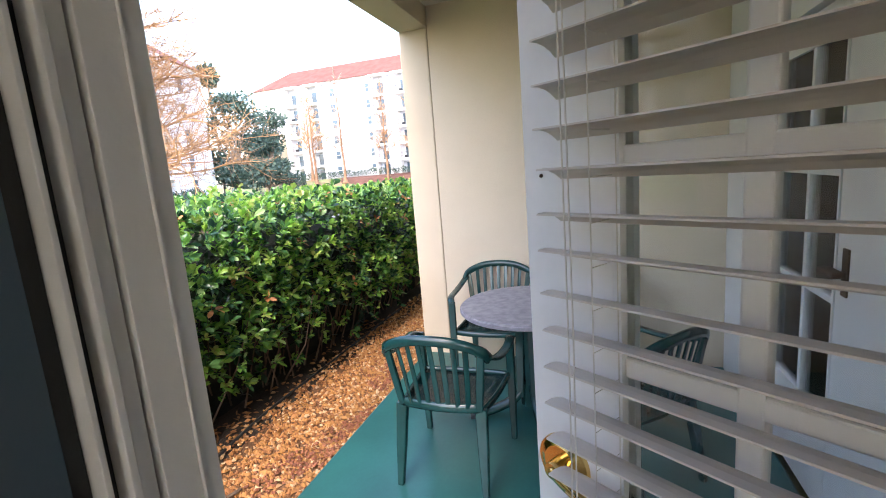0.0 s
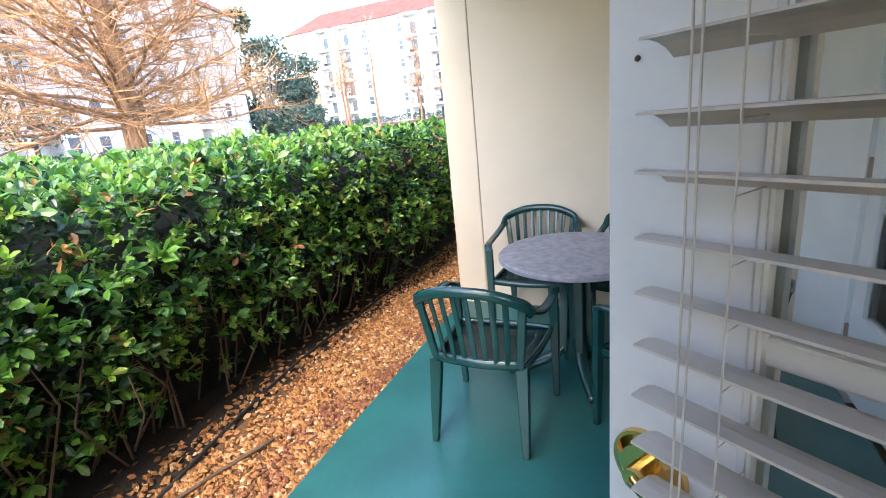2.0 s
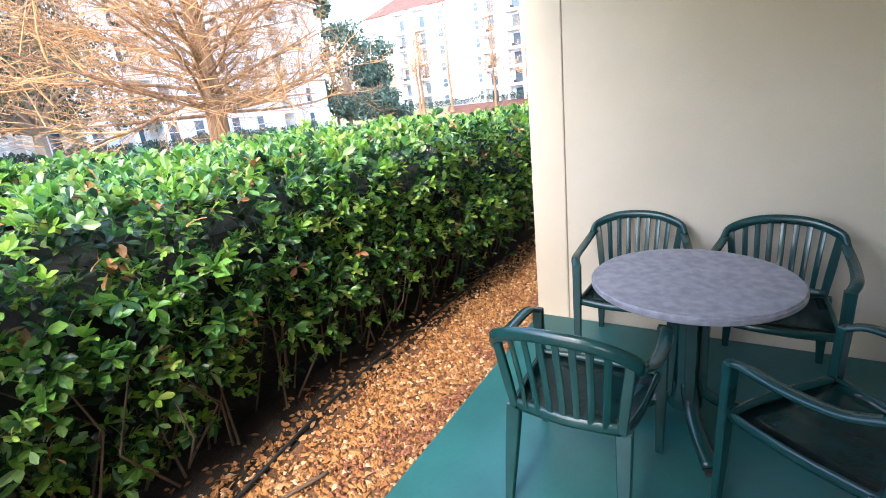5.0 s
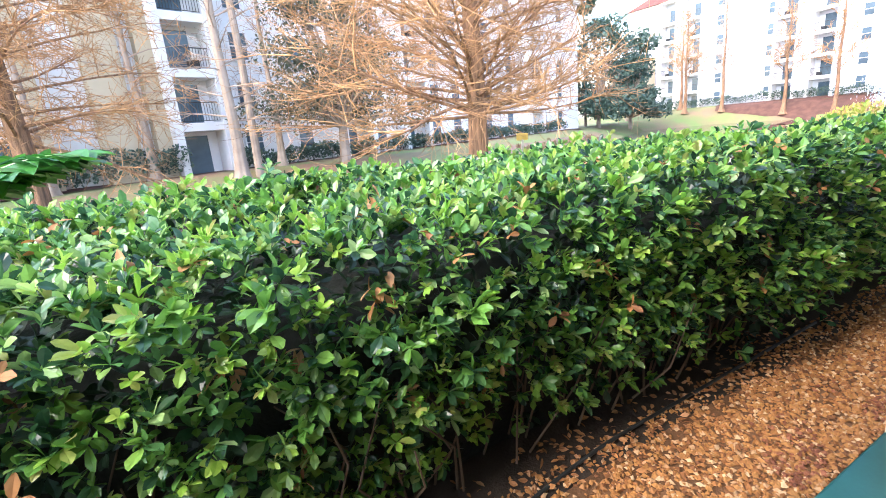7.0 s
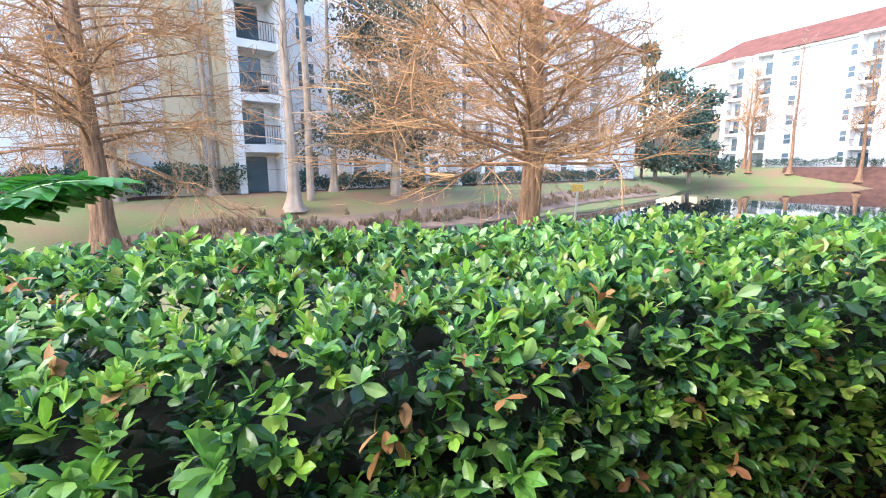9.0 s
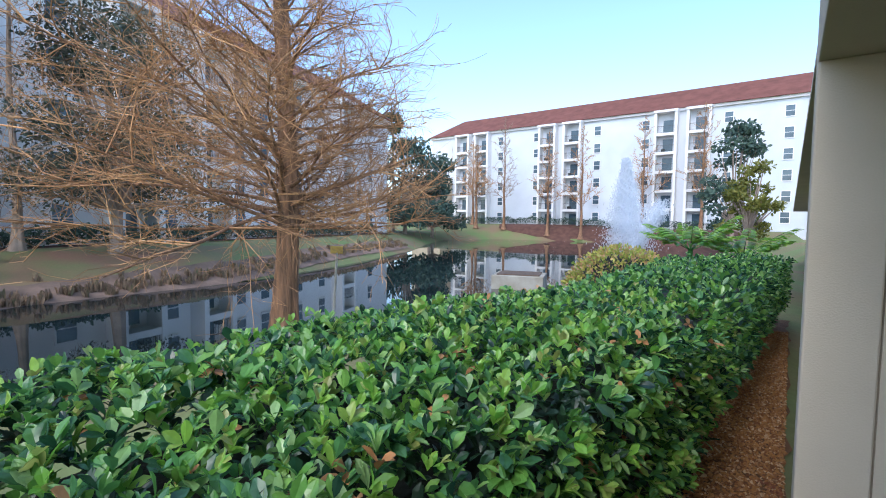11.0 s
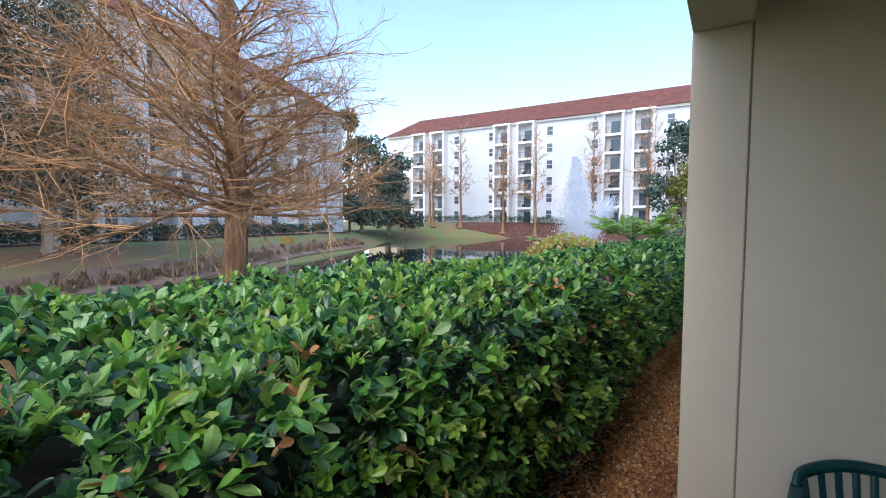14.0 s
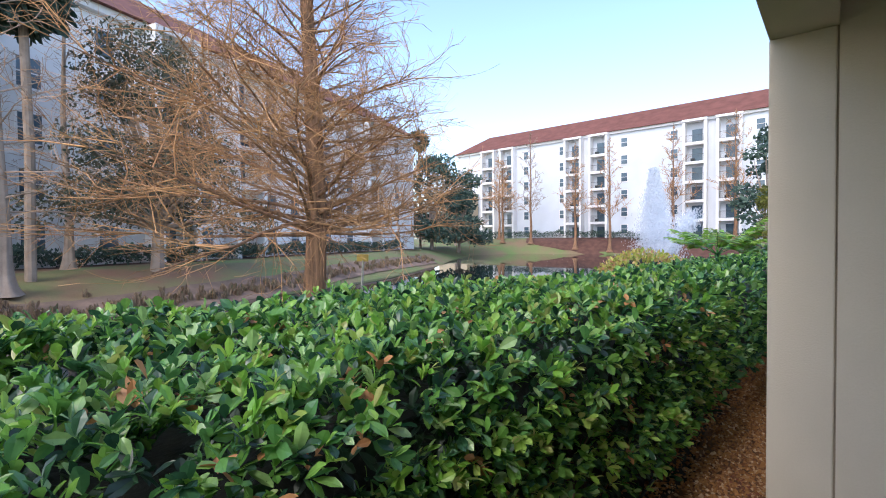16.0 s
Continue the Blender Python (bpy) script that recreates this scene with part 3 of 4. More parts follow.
def leg_mesh(top, foot, w0, w1, d):
    bm = bmesh.new()
    t, f = Vector(top), Vector(foot)
    ring = []
    for p, w in ((t, w0), ((t + f) / 2, (w0 + w1) / 2 + 0.004), (f, w1)):
        ring.append([bm.verts.new(p + Vector((sx * w / 2, sy * (d / 2 if p is not f else d * 0.42), 0))) for sx, sy in ((-1, -1), (1, -1), (1, 1), (-1, 1))])
    for r, s in zip(ring, ring[1:]):
        for k in range(4):
            bm.faces.new((r[k], r[(k + 1) % 4], s[(k + 1) % 4], s[k]))
    bm.faces.new(ring[0][::-1])
    bm.faces.new(ring[-1])
    bmesh.ops.recalc_face_normals(bm, faces=bm.faces)
    bmesh.ops.bevel(bm, geom=[e for e in bm.edges], offset=0.004, segments=1, affect="EDGES")
    return bm


CHAIR_A = plastic_chair(pose(2.585, 0.885, 0.0, 0, 0, -91), "dark green resin armchair with slatted back, turned to the table")
for at, lab in ((pose(3.665, 0.885, 0.0, 0, 0, 93), "dark green resin armchair with its back to the stucco wall"),
                (pose(3.62, 0.20, 0.0, 0, 0, 84), "dark green resin armchair pushed under the table by the wall"),
                (pose(2.66, 0.04, 0.0, 0, 0, -42), "dark green resin armchair standing askew beside the table")):
    copy_thing(CHAIR_A, at)["label"] = lab

table = thing("patio_table", "round grey marbled patio table on a green pedestal", "table", at=pose(3.13, 0.55, 0))
bm = bmesh.new()
bmesh.ops.create_cone(bm, cap_ends=True, segments=72, radius1=0.418, radius2=0.418, depth=0.034, matrix=Matrix.Translation((0, 0, 0.703)))
bmesh.ops.bevel(bm, geom=[e for e in bm.edges if abs(e.verts[0].co.z - e.verts[1].co.z) < 1e-4], offset=0.009, segments=3, affect="EDGES")
part("tabletop", bm, TABLE_STONE, table, "grey marbled laminate top")
bm = bmesh.new()
prof = [(0.0, 0.686), (0.15, 0.686), (0.15, 0.67), (0.068, 0.64), (0.058, 0.5), (0.058, 0.2), (0.075, 0.12), (0.075, 0.07)]
prev = None
for r, z in prof:
    ring = [bm.verts.new((max(r, 0.001) * math.cos(a), max(r, 0.001) * math.sin(a), z)) for a in [k * math.pi / 6 for k in range(12)]]
    if prev:
        for k in range(12):
            bm.faces.new((prev[k], ring[k], ring[(k + 1) % 12], prev[(k + 1) % 12]))
    prev = ring
bmesh.ops.recalc_face_normals(bm, faces=bm.faces)
part("pedestal", bm, GREEN_PLASTIC, table, "dark green pedestal")
for k in range(4):
    a = radians(20 + 90 * k)
    c, s = math.cos(a), math.sin(a)
    part("rib", leg_mesh((0.058 * c, 0.058 * s, 0.64), (0.075 * c, 0.075 * s, 0.12), 0.05, 0.06, 0.05), GREEN_PLASTIC, table)
    part("foot", sweep([(0.04 * c, 0.04 * s, 0.20), (0.12 * c, 0.12 * s, 0.105), (0.26 * c, 0.26 * s, 0.045), (0.375 * c, 0.375 * s, 0.028)], 0.066, 0.046), GREEN_PLASTIC, table, smooth=True)
    block("foot_pad", RUBBER, 0.345, -0.024, 0.0, 0.40, 0.024, 0.020, bevel=0.004, parent=table, m=pose(0, 0, 0, 0, 0, 20 + 90 * k))


# ---- ground, pond ----
POND = [(-2, 16.5), (0.4, 20.6), (6, 22.4), (14, 22.6), (25, 27), (38, 33.2), (50, 41), (62, 47), (73, 43), (77, 25), (72, 6), (45, 2.5), (24, 5.5), (15, 8.5), (9.5, 10.9), (3.4, 11.6)]
WATER_Z = -1.0


def pond_distance(x, y):
    """Metres to the shore, negative on the water."""
    inside, best = False, 1e9
    for (ax, ay), (bx, by) in zip(POND, POND[1:] + POND[:1]):
        if (ay > y) != (by > y) and x < (bx - ax) * (y - ay) / (by - ay) + ax:
            inside = not inside
        t = max(0, min(1, ((x - ax) * (bx - ax) + (y - ay) * (by - ay)) / ((bx - ax) ** 2 + (by - ay) ** 2)))
        best = min(best, math.hypot(x - ax - t * (bx - ax), y - ay - t * (by - ay)))
    return -best if inside else best


def land(x, y):
    d = pond_distance(x, y)
    high = -0.05 + 0.5 * smoothstep(y, 18, 29) + 1.2 * smoothstep(x, 66, 79)
    near = smoothstep(d, -4.2, 4.6) if y > 15 or x > 60 else smoothstep(d, -2.0, 4.0)
    z = -1.9 + (high + 1.9) * near
    if y < 5 and x < 9:
        z = max(z, -0.05)
    return z + (0.05 * noise.noise((x * 0.5, y * 0.5, 0)) if y > 5.5 else 0.006 * noise.noise((x * 6, y * 6, 0)))


xs = [-900, -300, -120, -60] + [-40 + 2 * k for k in range(18)] + [-4 + 0.7 * k for k in range(40)] + [24 + 2 * k for k in range(38)] + [104, 130, 200, 400, 900]
ys = [-900, -300, -100, -40, -15] + [-4 + 1.4 * k for k in range(4)] + [1.6 + 0.7 * k for k in range(48)] + [35.5 + 2 * k for k in range(24)] + [90, 120, 200, 400, 900]
gv = [(x, y, land(x, y) if -60 < x < 105 and 1 < y < 95 else (-0.35 if y < 1.5 and -5 < x < 45 else 0.1)) for x in xs for y in ys]
gf = [(i * len(ys) + j, (i + 1) * len(ys) + j, (i + 1) * len(ys) + j + 1, i * len(ys) + j + 1) for i in range(len(xs) - 1) for j in range(len(ys) - 1)]
ground = soup("ground", gv, gf, GRASS, kind="structure", smooth=True)
tagged(ground, "patchy winter lawn sloping to a pond", "ground")
water = structure(soup("water", [(x, y, WATER_Z) for x, y in ((-4, 1.2), (90, 1.2), (90, 60), (-4, 60))], [(0, 1, 2, 3)], WATER, kind="structure"), "still dark pond water with reflections", "water")


def drape(name, mat, outline, step, lift, label, category="mulch"):
    """A sheet that follows the land inside a four-cornered outline."""
    (a, b, c, d), v, f = [Vector(p) for p in outline], [], []
    nu, nv = max(2, int((b - a).length / step)), max(2, int((d - a).length / step))
    for i in range(nu + 1):
        for j in range(nv + 1):
            s, t = i / nu, j / nv
            edge = 0.35 * noise.noise((i * 0.7, j * 0.9, 3)) * step
            p = (a * (1 - s) + b * s) * (1 - t) + (d * (1 - s) + c * s) * t
            v.append((p.x + edge, p.y + edge, land(p.x + edge, p.y + edge) + lift))
    for i in range(nu):
        for j in range(nv):
            k = i * (nv + 1) + j
            f.append((k, k + nv + 1, k + nv + 2, k + 1))
    return structure(soup(name, v, f, mat, kind="structure", smooth=True), label, category)


drape("soil_bed", SOIL, ((-4, 1.9), (13, 1.9), (13, 3.8), (-4, 3.8)), 0.5, 0.008, "dark soil under the hedge", "soil")
drape("gravel_bed", GRAVEL, ((-2, 1.6), (14, 1.6), (14, 2.25), (-2, 2.25)), 0.35, 0.016, "tan gravel strip beside the patio", "gravel")
drape("mulch_bed_west", MULCH, ((-26, 20), (44, 40.6), (43, 43.0), (-27, 22.4)), 1.0, 0.05, "red mulch bed along the hotel wing")
drape("mulch_field", SPARSE, ((-0.5, 21.4), (13.5, 23.6), (11.5, 31.6), (-1.5, 27.6)), 0.8, 0.045, "brown mulch and thin grass between the pond and the hotel wing")
drape("shore_soil", SHORE, ((-2.2, 17.4), (0.2, 21.0), (-0.6, 22.0), (-3.2, 18.4)), 0.5, 0.06, "bare brown shore soil with dead grass", "soil")
drape("shore_soil", SHORE, ((0.2, 20.8), (14, 22.5), (13.6, 24.6), (-0.4, 22.6)), 0.5, 0.06, "bare brown shore soil with dead grass", "soil")
drape("shore_soil", SHORE, ((14, 22.5), (38, 33.1), (37.2, 35.0), (13.6, 24.4)), 0.8, 0.06, "bare brown shore soil with dead grass", "soil")
drape("mulch_bank", MULCH, ((78.5, 4), (78.5, 46), (80.6, 46), (80.6, 4)), 1.5, 0.06, "reddish mulch bank below the far building")
drape("bank_soil", MULCH, ((72.5, 8), (75, 44), (79, 46), (78, 4)), 1.5, 0.04, "reddish bare bank above the pond")

# ---- the hedge ----
def hedge_top(x, y):
    t = 1.27 + 0.03 * min(max(x, -1), 3.5) - 0.004 * max(x - 4, 0)
    t += 0.04 * smoothstep(y, 2.6, 3.2) - 0.09 * smoothstep(y, 3.55, 4.05) + 0.08 * smoothstep(y, 2.9, 3.5) * (1 - smoothstep(x, 1.4, 2.8))
    t -= 0.15 * smoothstep(y, 2.8, 3.5) * smoothstep(x, 3.2, 7.0)
    return t + 0.05 * noise.noise((x * 1.3, y * 1.5, 0.0)) + 0.03 * noise.noise((x * 4, y * 4, 5.0))


def hedge_shift(x, y):
    """The hedge runs slightly closer to the building past the patio."""
    return max(x - 4, 0) * (-0.050 + 0.040 * smoothstep(y, 2.4, 3.9))


def hedge_front(x, z):
    y = 2.34 - 0.21 * smoothstep(x, 2.3, 4.4) + 0.30 * (1 - min(z / 0.75, 1)) ** 1.5 + hedge_shift(x, 2.4)
    return y + 0.09 * noise.noise((x * 1.5, 7.0, z * 1.8)) + 0.04 * noise.noise((x * 5, 9.0, z * 5))


HEDGE_BACK = 3.95
hedge = thing("hedge", "clipped broadleaf evergreen hedge with glossy green leaves", "hedge")


def hedge_places(x0, x1, density, gaps=0.7):
    n_top, n_front = int((x1 - x0) * 1.55 * density), int((x1 - x0) * 1.25 * density)
    P, N = [], []
    for _ in range(n_top):
        x = rng.uniform(x0, x1)
        y = rng.uniform(2.42 - 0.21 * smoothstep(x, 2.3, 4.4), HEDGE_BACK)
        if noise.noise((x * 6.5, y * 6.5, 1.0)) < -0.12 and rng.uniform() < gaps:
            continue
        P.append((x, y + hedge_shift(x, y), hedge_top(x, y) + 0.05 * noise.noise((x * 9, y * 9, 4.0)) + rng.uniform(-0.10, 0.05) + max(rng.normal(-0.03, 0.03), 0)))
        N.append((rng.normal(0, 0.35), rng.normal(-0.15, 0.35), 1.0))
    for _ in range(n_front):
        x = rng.uniform(x0, x1)
        z = 0.10 + (hedge_top(x, 2.45) - 0.11) * rng.uniform(0, 1) ** 0.9
        if z < 0.42 and rng.uniform() < (0.35 if x < 1.9 else 0.8):
            continue
        if noise.noise((x * 5.5, 3.0, z * 5.5)) < -0.10 and rng.uniform() < gaps:
            continue
        P.append((x, hedge_front(x, z) + rng.uniform(-0.05, 0.12), z))
        N.append((rng.normal(0, 0.4), -1.0, rng.uniform(0.05, 0.95)))
    return np.array(P), np.array(N) / np.linalg.norm(np.array(N), axis=1, keepdims=True)


P, N = hedge_places(-2.2, 5.2, 385)
v, f = blades(*sprigs(P, N, 6, 0.065))
soup("foliage", v, f, LEAVES, hedge, label="glossy green leaves")
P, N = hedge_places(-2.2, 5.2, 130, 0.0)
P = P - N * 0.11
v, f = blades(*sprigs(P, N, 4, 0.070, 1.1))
soup("inner_foliage", v, f, SHADED_LEAVES, hedge, label="inner hedge leaves with shade painted into their green")
P, N = hedge_places(5.2, 13.2, 150)
v, f = blades(*sprigs(P, N, 6, 0.080))
soup("far_foliage", v, f, LEAVES, hedge)
P, N = hedge_places(-2.2, 6.0, 130)
v, f = blades(*sprigs(P + N * 0.02, N, 6, 0.056, 0.65))
soup("young_foliage", v, f, YOUNG_LEAVES, hedge, label="fresh lime green leaf tips")
# single leaves that stand out
leaf_meshes = []
for k in range(4):
    me = bpy.data.meshes.new("leaf")
    w = BLADE * (0.9 + 0.1 * k, 1, 1 + 0.6 * k)
    me.from_pydata(w.tolist(), [], BLADE_FACES)
    me.materials.append(LEAVES)
    leaf_meshes.append(me)
P, N = hedge_places(0.6, 3.4, 9)
P, D, S, T = sprigs(P + N * 0.03, N, 5, 0.078)
for k, (p, d, s, t) in enumerate(zip(P[:290], D, S, frames(D, T))):
    shared("leaf", leaf_meshes[k % 4], hedge, Matrix.Translation(p) @ Matrix(t.tolist()).to_4x4() @ Matrix.Scale(float(s), 4))
P, N = hedge_places(-1.0, 6.0, 11)
v, f = blades(*sprigs(P + N * 0.02, N, 4, 0.052, 1.3))
soup("dead_foliage", v, f, DEAD_LEAVES, hedge, label="curled brown dead leaves")
for centre, count in (((1.7, 2.40, 1.13), 9), ((1.15, 2.36, 1.02), 8), ((1.35, 2.36, 1.0), 6), ((1.72, 2.36, 0.72), 8), ((2.4, 2.5, 1.3), 7), ((0.95, 2.75, 1.34), 7), ((1.9, 2.85, 1.38), 6), ((2.75, 2.36, 1.0), 6), ((3.3, 2.9, 1.42), 6), ((0.4, 2.5, 1.22), 6)):
    c = np.array(centre) + rng.normal(0, 0.022, (count, 3))
    v, f = blades(c, rng.normal(0, 0.5, (count, 3)) + (0, -0.3, -0.7), rng.uniform(0.05, 0.085, count), rng.normal(0, 0.8, count))
    soup("dead_sprig", v, f, DEAD_LEAVES, hedge, label="curled orange-brown dead sprig")
# solid core, near black to paint the shade in the gaps, and stems
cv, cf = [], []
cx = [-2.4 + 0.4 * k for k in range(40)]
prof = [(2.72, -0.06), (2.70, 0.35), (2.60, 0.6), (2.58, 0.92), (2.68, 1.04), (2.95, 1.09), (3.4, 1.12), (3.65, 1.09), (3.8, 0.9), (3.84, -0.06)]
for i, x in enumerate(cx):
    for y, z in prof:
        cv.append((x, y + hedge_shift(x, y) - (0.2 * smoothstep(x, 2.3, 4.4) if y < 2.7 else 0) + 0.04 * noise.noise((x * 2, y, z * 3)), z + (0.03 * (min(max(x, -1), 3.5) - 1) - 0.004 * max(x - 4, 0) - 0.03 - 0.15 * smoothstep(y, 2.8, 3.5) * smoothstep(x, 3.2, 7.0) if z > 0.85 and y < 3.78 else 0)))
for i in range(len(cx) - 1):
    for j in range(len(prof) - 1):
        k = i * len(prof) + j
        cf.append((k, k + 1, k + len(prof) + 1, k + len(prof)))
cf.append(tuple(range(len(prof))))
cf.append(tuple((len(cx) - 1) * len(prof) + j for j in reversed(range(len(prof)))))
soup("inner_mass", cv, cf, CORE, hedge, kind="", label="solid core with the shade of the gaps in its colour")
seg = []
for _ in range(190):
    x = rng.uniform(-2, 7)
    a = np.array((x, rng.uniform(2.5, 2.75), 0.0))
    b = a + (rng.normal(0, 0.1), rng.normal(-0.12, 0.06), rng.uniform(0.3, 0.55))
    c = b + (rng.normal(0, 0.12), rng.normal(-0.06, 0.06), rng.uniform(0.2, 0.4))
    seg += [(a, b, 0.008, 0.005), (b, c, 0.005, 0.003)]
v, f = tubes(seg, 4)
soup("stem_tangle", v, f, BRANCH, hedge, label="thin bare brown stems")

# gravel: loose stones, chips of mulch, a fallen stick, a black hose
n = 34000
gx, gy = rng.uniform(-0.3, 12.5, n), 1.61 + 0.80 * rng.uniform(0, 1, n) ** 1.15
keep = (gy < 2.17 + 0.05 * np.sin(gx * 5)) | (rng.uniform(0, 1, n) < 0.4)
gx, gy = gx[keep], gy[keep]
octa = np.array([(1, 0, 0), (-1, 0, 0), (0, 1, 0), (0, -1, 0), (0, 0, 1), (0, 0, -1)], float)
octf = [(0, 2, 4), (2, 1, 4), (1, 3, 4), (3, 0, 4), (2, 0, 5), (1, 2, 5), (3, 1, 5), (0, 3, 5)]


def pebbles(px, py, sizes, z=-0.03):
    n = len(px)
    shape = octa[None] * (sizes[:, None, None] * rng.uniform(0.55, 1.3, (n, 1, 3)) * (1, 1, 0.7)) + rng.normal(0, 0.15, (n, 6, 3)) * sizes[:, None, None]
    ang = rng.uniform(0, 6.28, n)
    c, s = np.cos(ang)[:, None], np.sin(ang)[:, None]
    vx, vy = shape[..., 0] * c - shape[..., 1] * s, shape[..., 0] * s + shape[..., 1] * c
    v = np.stack([vx + px[:, None], vy + py[:, None], shape[..., 2] + z + 0.35 * sizes[:, None]], 2).reshape(-1, 3)
    return v, [tuple(6 * i + k for k in t) for i in range(n) for t in octf]


gravel = thing("gravel", "loose tan and white gravel with bits of mulch", "gravel")
gravel["kind"] = "stuff"
v, f = pebbles(gx, gy, rng.uniform(0.009, 0.020, len(gx)))
soup("stones", v, f, PEBBLE, gravel)
stone_me = []
for k in range(5):
    v, f = pebbles(np.zeros(1), np.zeros(1), np.array([0.02]), 0.0)
    me = bpy.data.meshes.new("stone")
    me.from_pydata(v.tolist(), [], f)
    me.materials.append(PEBBLE)
    stone_me.append(me)
for k in range(220):
    shared("stone", stone_me[k % 5], gravel, pose(rng.uniform(0.8, 4.2), rng.uniform(1.63, 2.2), -0.025, 0, 0, rng.uniform(0, 360)) @ Matrix.Scale(rng.uniform(0.7, 1.3), 4))
mx, my = rng.uniform(0.2, 6, 2600), 1.62 + np.abs(rng.normal(0.08, 0.13, 2600))
sel = np.array([noise.noise((a * 1.7, b * 3, 2)) > -0.05 for a, b in zip(mx, my)])
mx, my = mx[sel], my[sel]
v, f = pebbles(mx, my, rng.uniform(0.008, 0.016, len(mx)), -0.018)
soup("mulch_chips", v, f, RED_MULCH, gravel, label="red-brown mulch chips")
lx, ly = rng.uniform(0.3, 5, 700), rng.uniform(2.05, 2.6, 700)
v, f = blades(np.stack([lx, ly, np.full(700, -0.025)], 1), np.stack([rng.normal(0, 1, 700), rng.normal(0, 1, 700), rng.normal(0.05, 0.2, 700)], 1), rng.uniform(0.03, 0.055, 700), rng.normal(0, 0.6, 700))
soup("leaf_litter", v, f, DEAD_LEAVES, gravel, label="fallen brown leaves")
hose = part("irrigation_hose", sweep([(0.4, 2.02, -0.02), (1.0, 2.16, -0.015), (1.55, 2.17, -0.015), (2.1, 2.27, -0.015), (2.8, 2.36, -0.015), (3.6, 2.37, -0.015), (5.2, 2.38, -0.015)], 0.018, 0.018), RUBBER, smooth=True)
tagged(hose, "thin black irrigation hose lying on the gravel", "hose")
stick = part("fallen_stick", sweep([(1.25, 2.26, -0.012), (1.6, 2.10, -0.005), (1.85, 2.03, -0.008), (2.1, 1.93, 0.0)], 0.016, 0.016), BRANCH, smooth=True)
tagged(stick, "bare brown fallen stick lying across gravel", "stick")


# ---- trees ----
def grow(rows, p, d, length, r, depth, droop, bend=0.25, kids=6, twig_kids=7, out=None):
    """Adds a limb and its side shoots to rows[depth]."""
    steps = 5 if depth == 0 else 3
    pts = [p]
    for k in range(steps):
        d = d + np.array((rng.normal(0, bend), rng.normal(0, bend), rng.normal(0, bend * 0.7) - droop)) / steps
        d = d / np.linalg.norm(d)
        pts.append(pts[-1] + d * length / steps)
    for k in range(steps):
        a, b = 1 - 0.8 * k / steps, 1 - 0.8 * (k + 1) / steps
        rows[min(depth, 2)].append((pts[k], pts[k + 1], r * a, r * b))
    if depth >= 2:
        return
    for k in range(kids if depth == 0 else twig_kids):
        t = rng.uniform(0.15, 1.0) * steps
        i = min(int(t), steps - 1)
        q = pts[i] + (pts[i + 1] - pts[i]) * (t - i)
        side = np.array((rng.normal(), rng.normal(), rng.normal() * 0.5 + 0.15))
        nd = d * 0.75 + side / np.linalg.norm(side) * 0.8
        grow(rows, q, nd / np.linalg.norm(nd), length * rng.uniform(0.28, 0.52), max(r * 0.3, 0.003), depth + 1, droop * 0.7, bend * 1.35, kids, twig_kids)


def flute(a, z):
    """How far the trunk's ribs stand out at an angle and a height."""
    return 1 + 0.10 * math.exp(-z / 2.5) * math.sin(5 * a + 0.6 + 0.2 * z) + 0.05 * math.sin(9 * a + 0.8 * math.sin(z * 1.3)) + 0.05 * noise.noise((3 * math.cos(a), 3 * math.sin(a), z * 0.8))


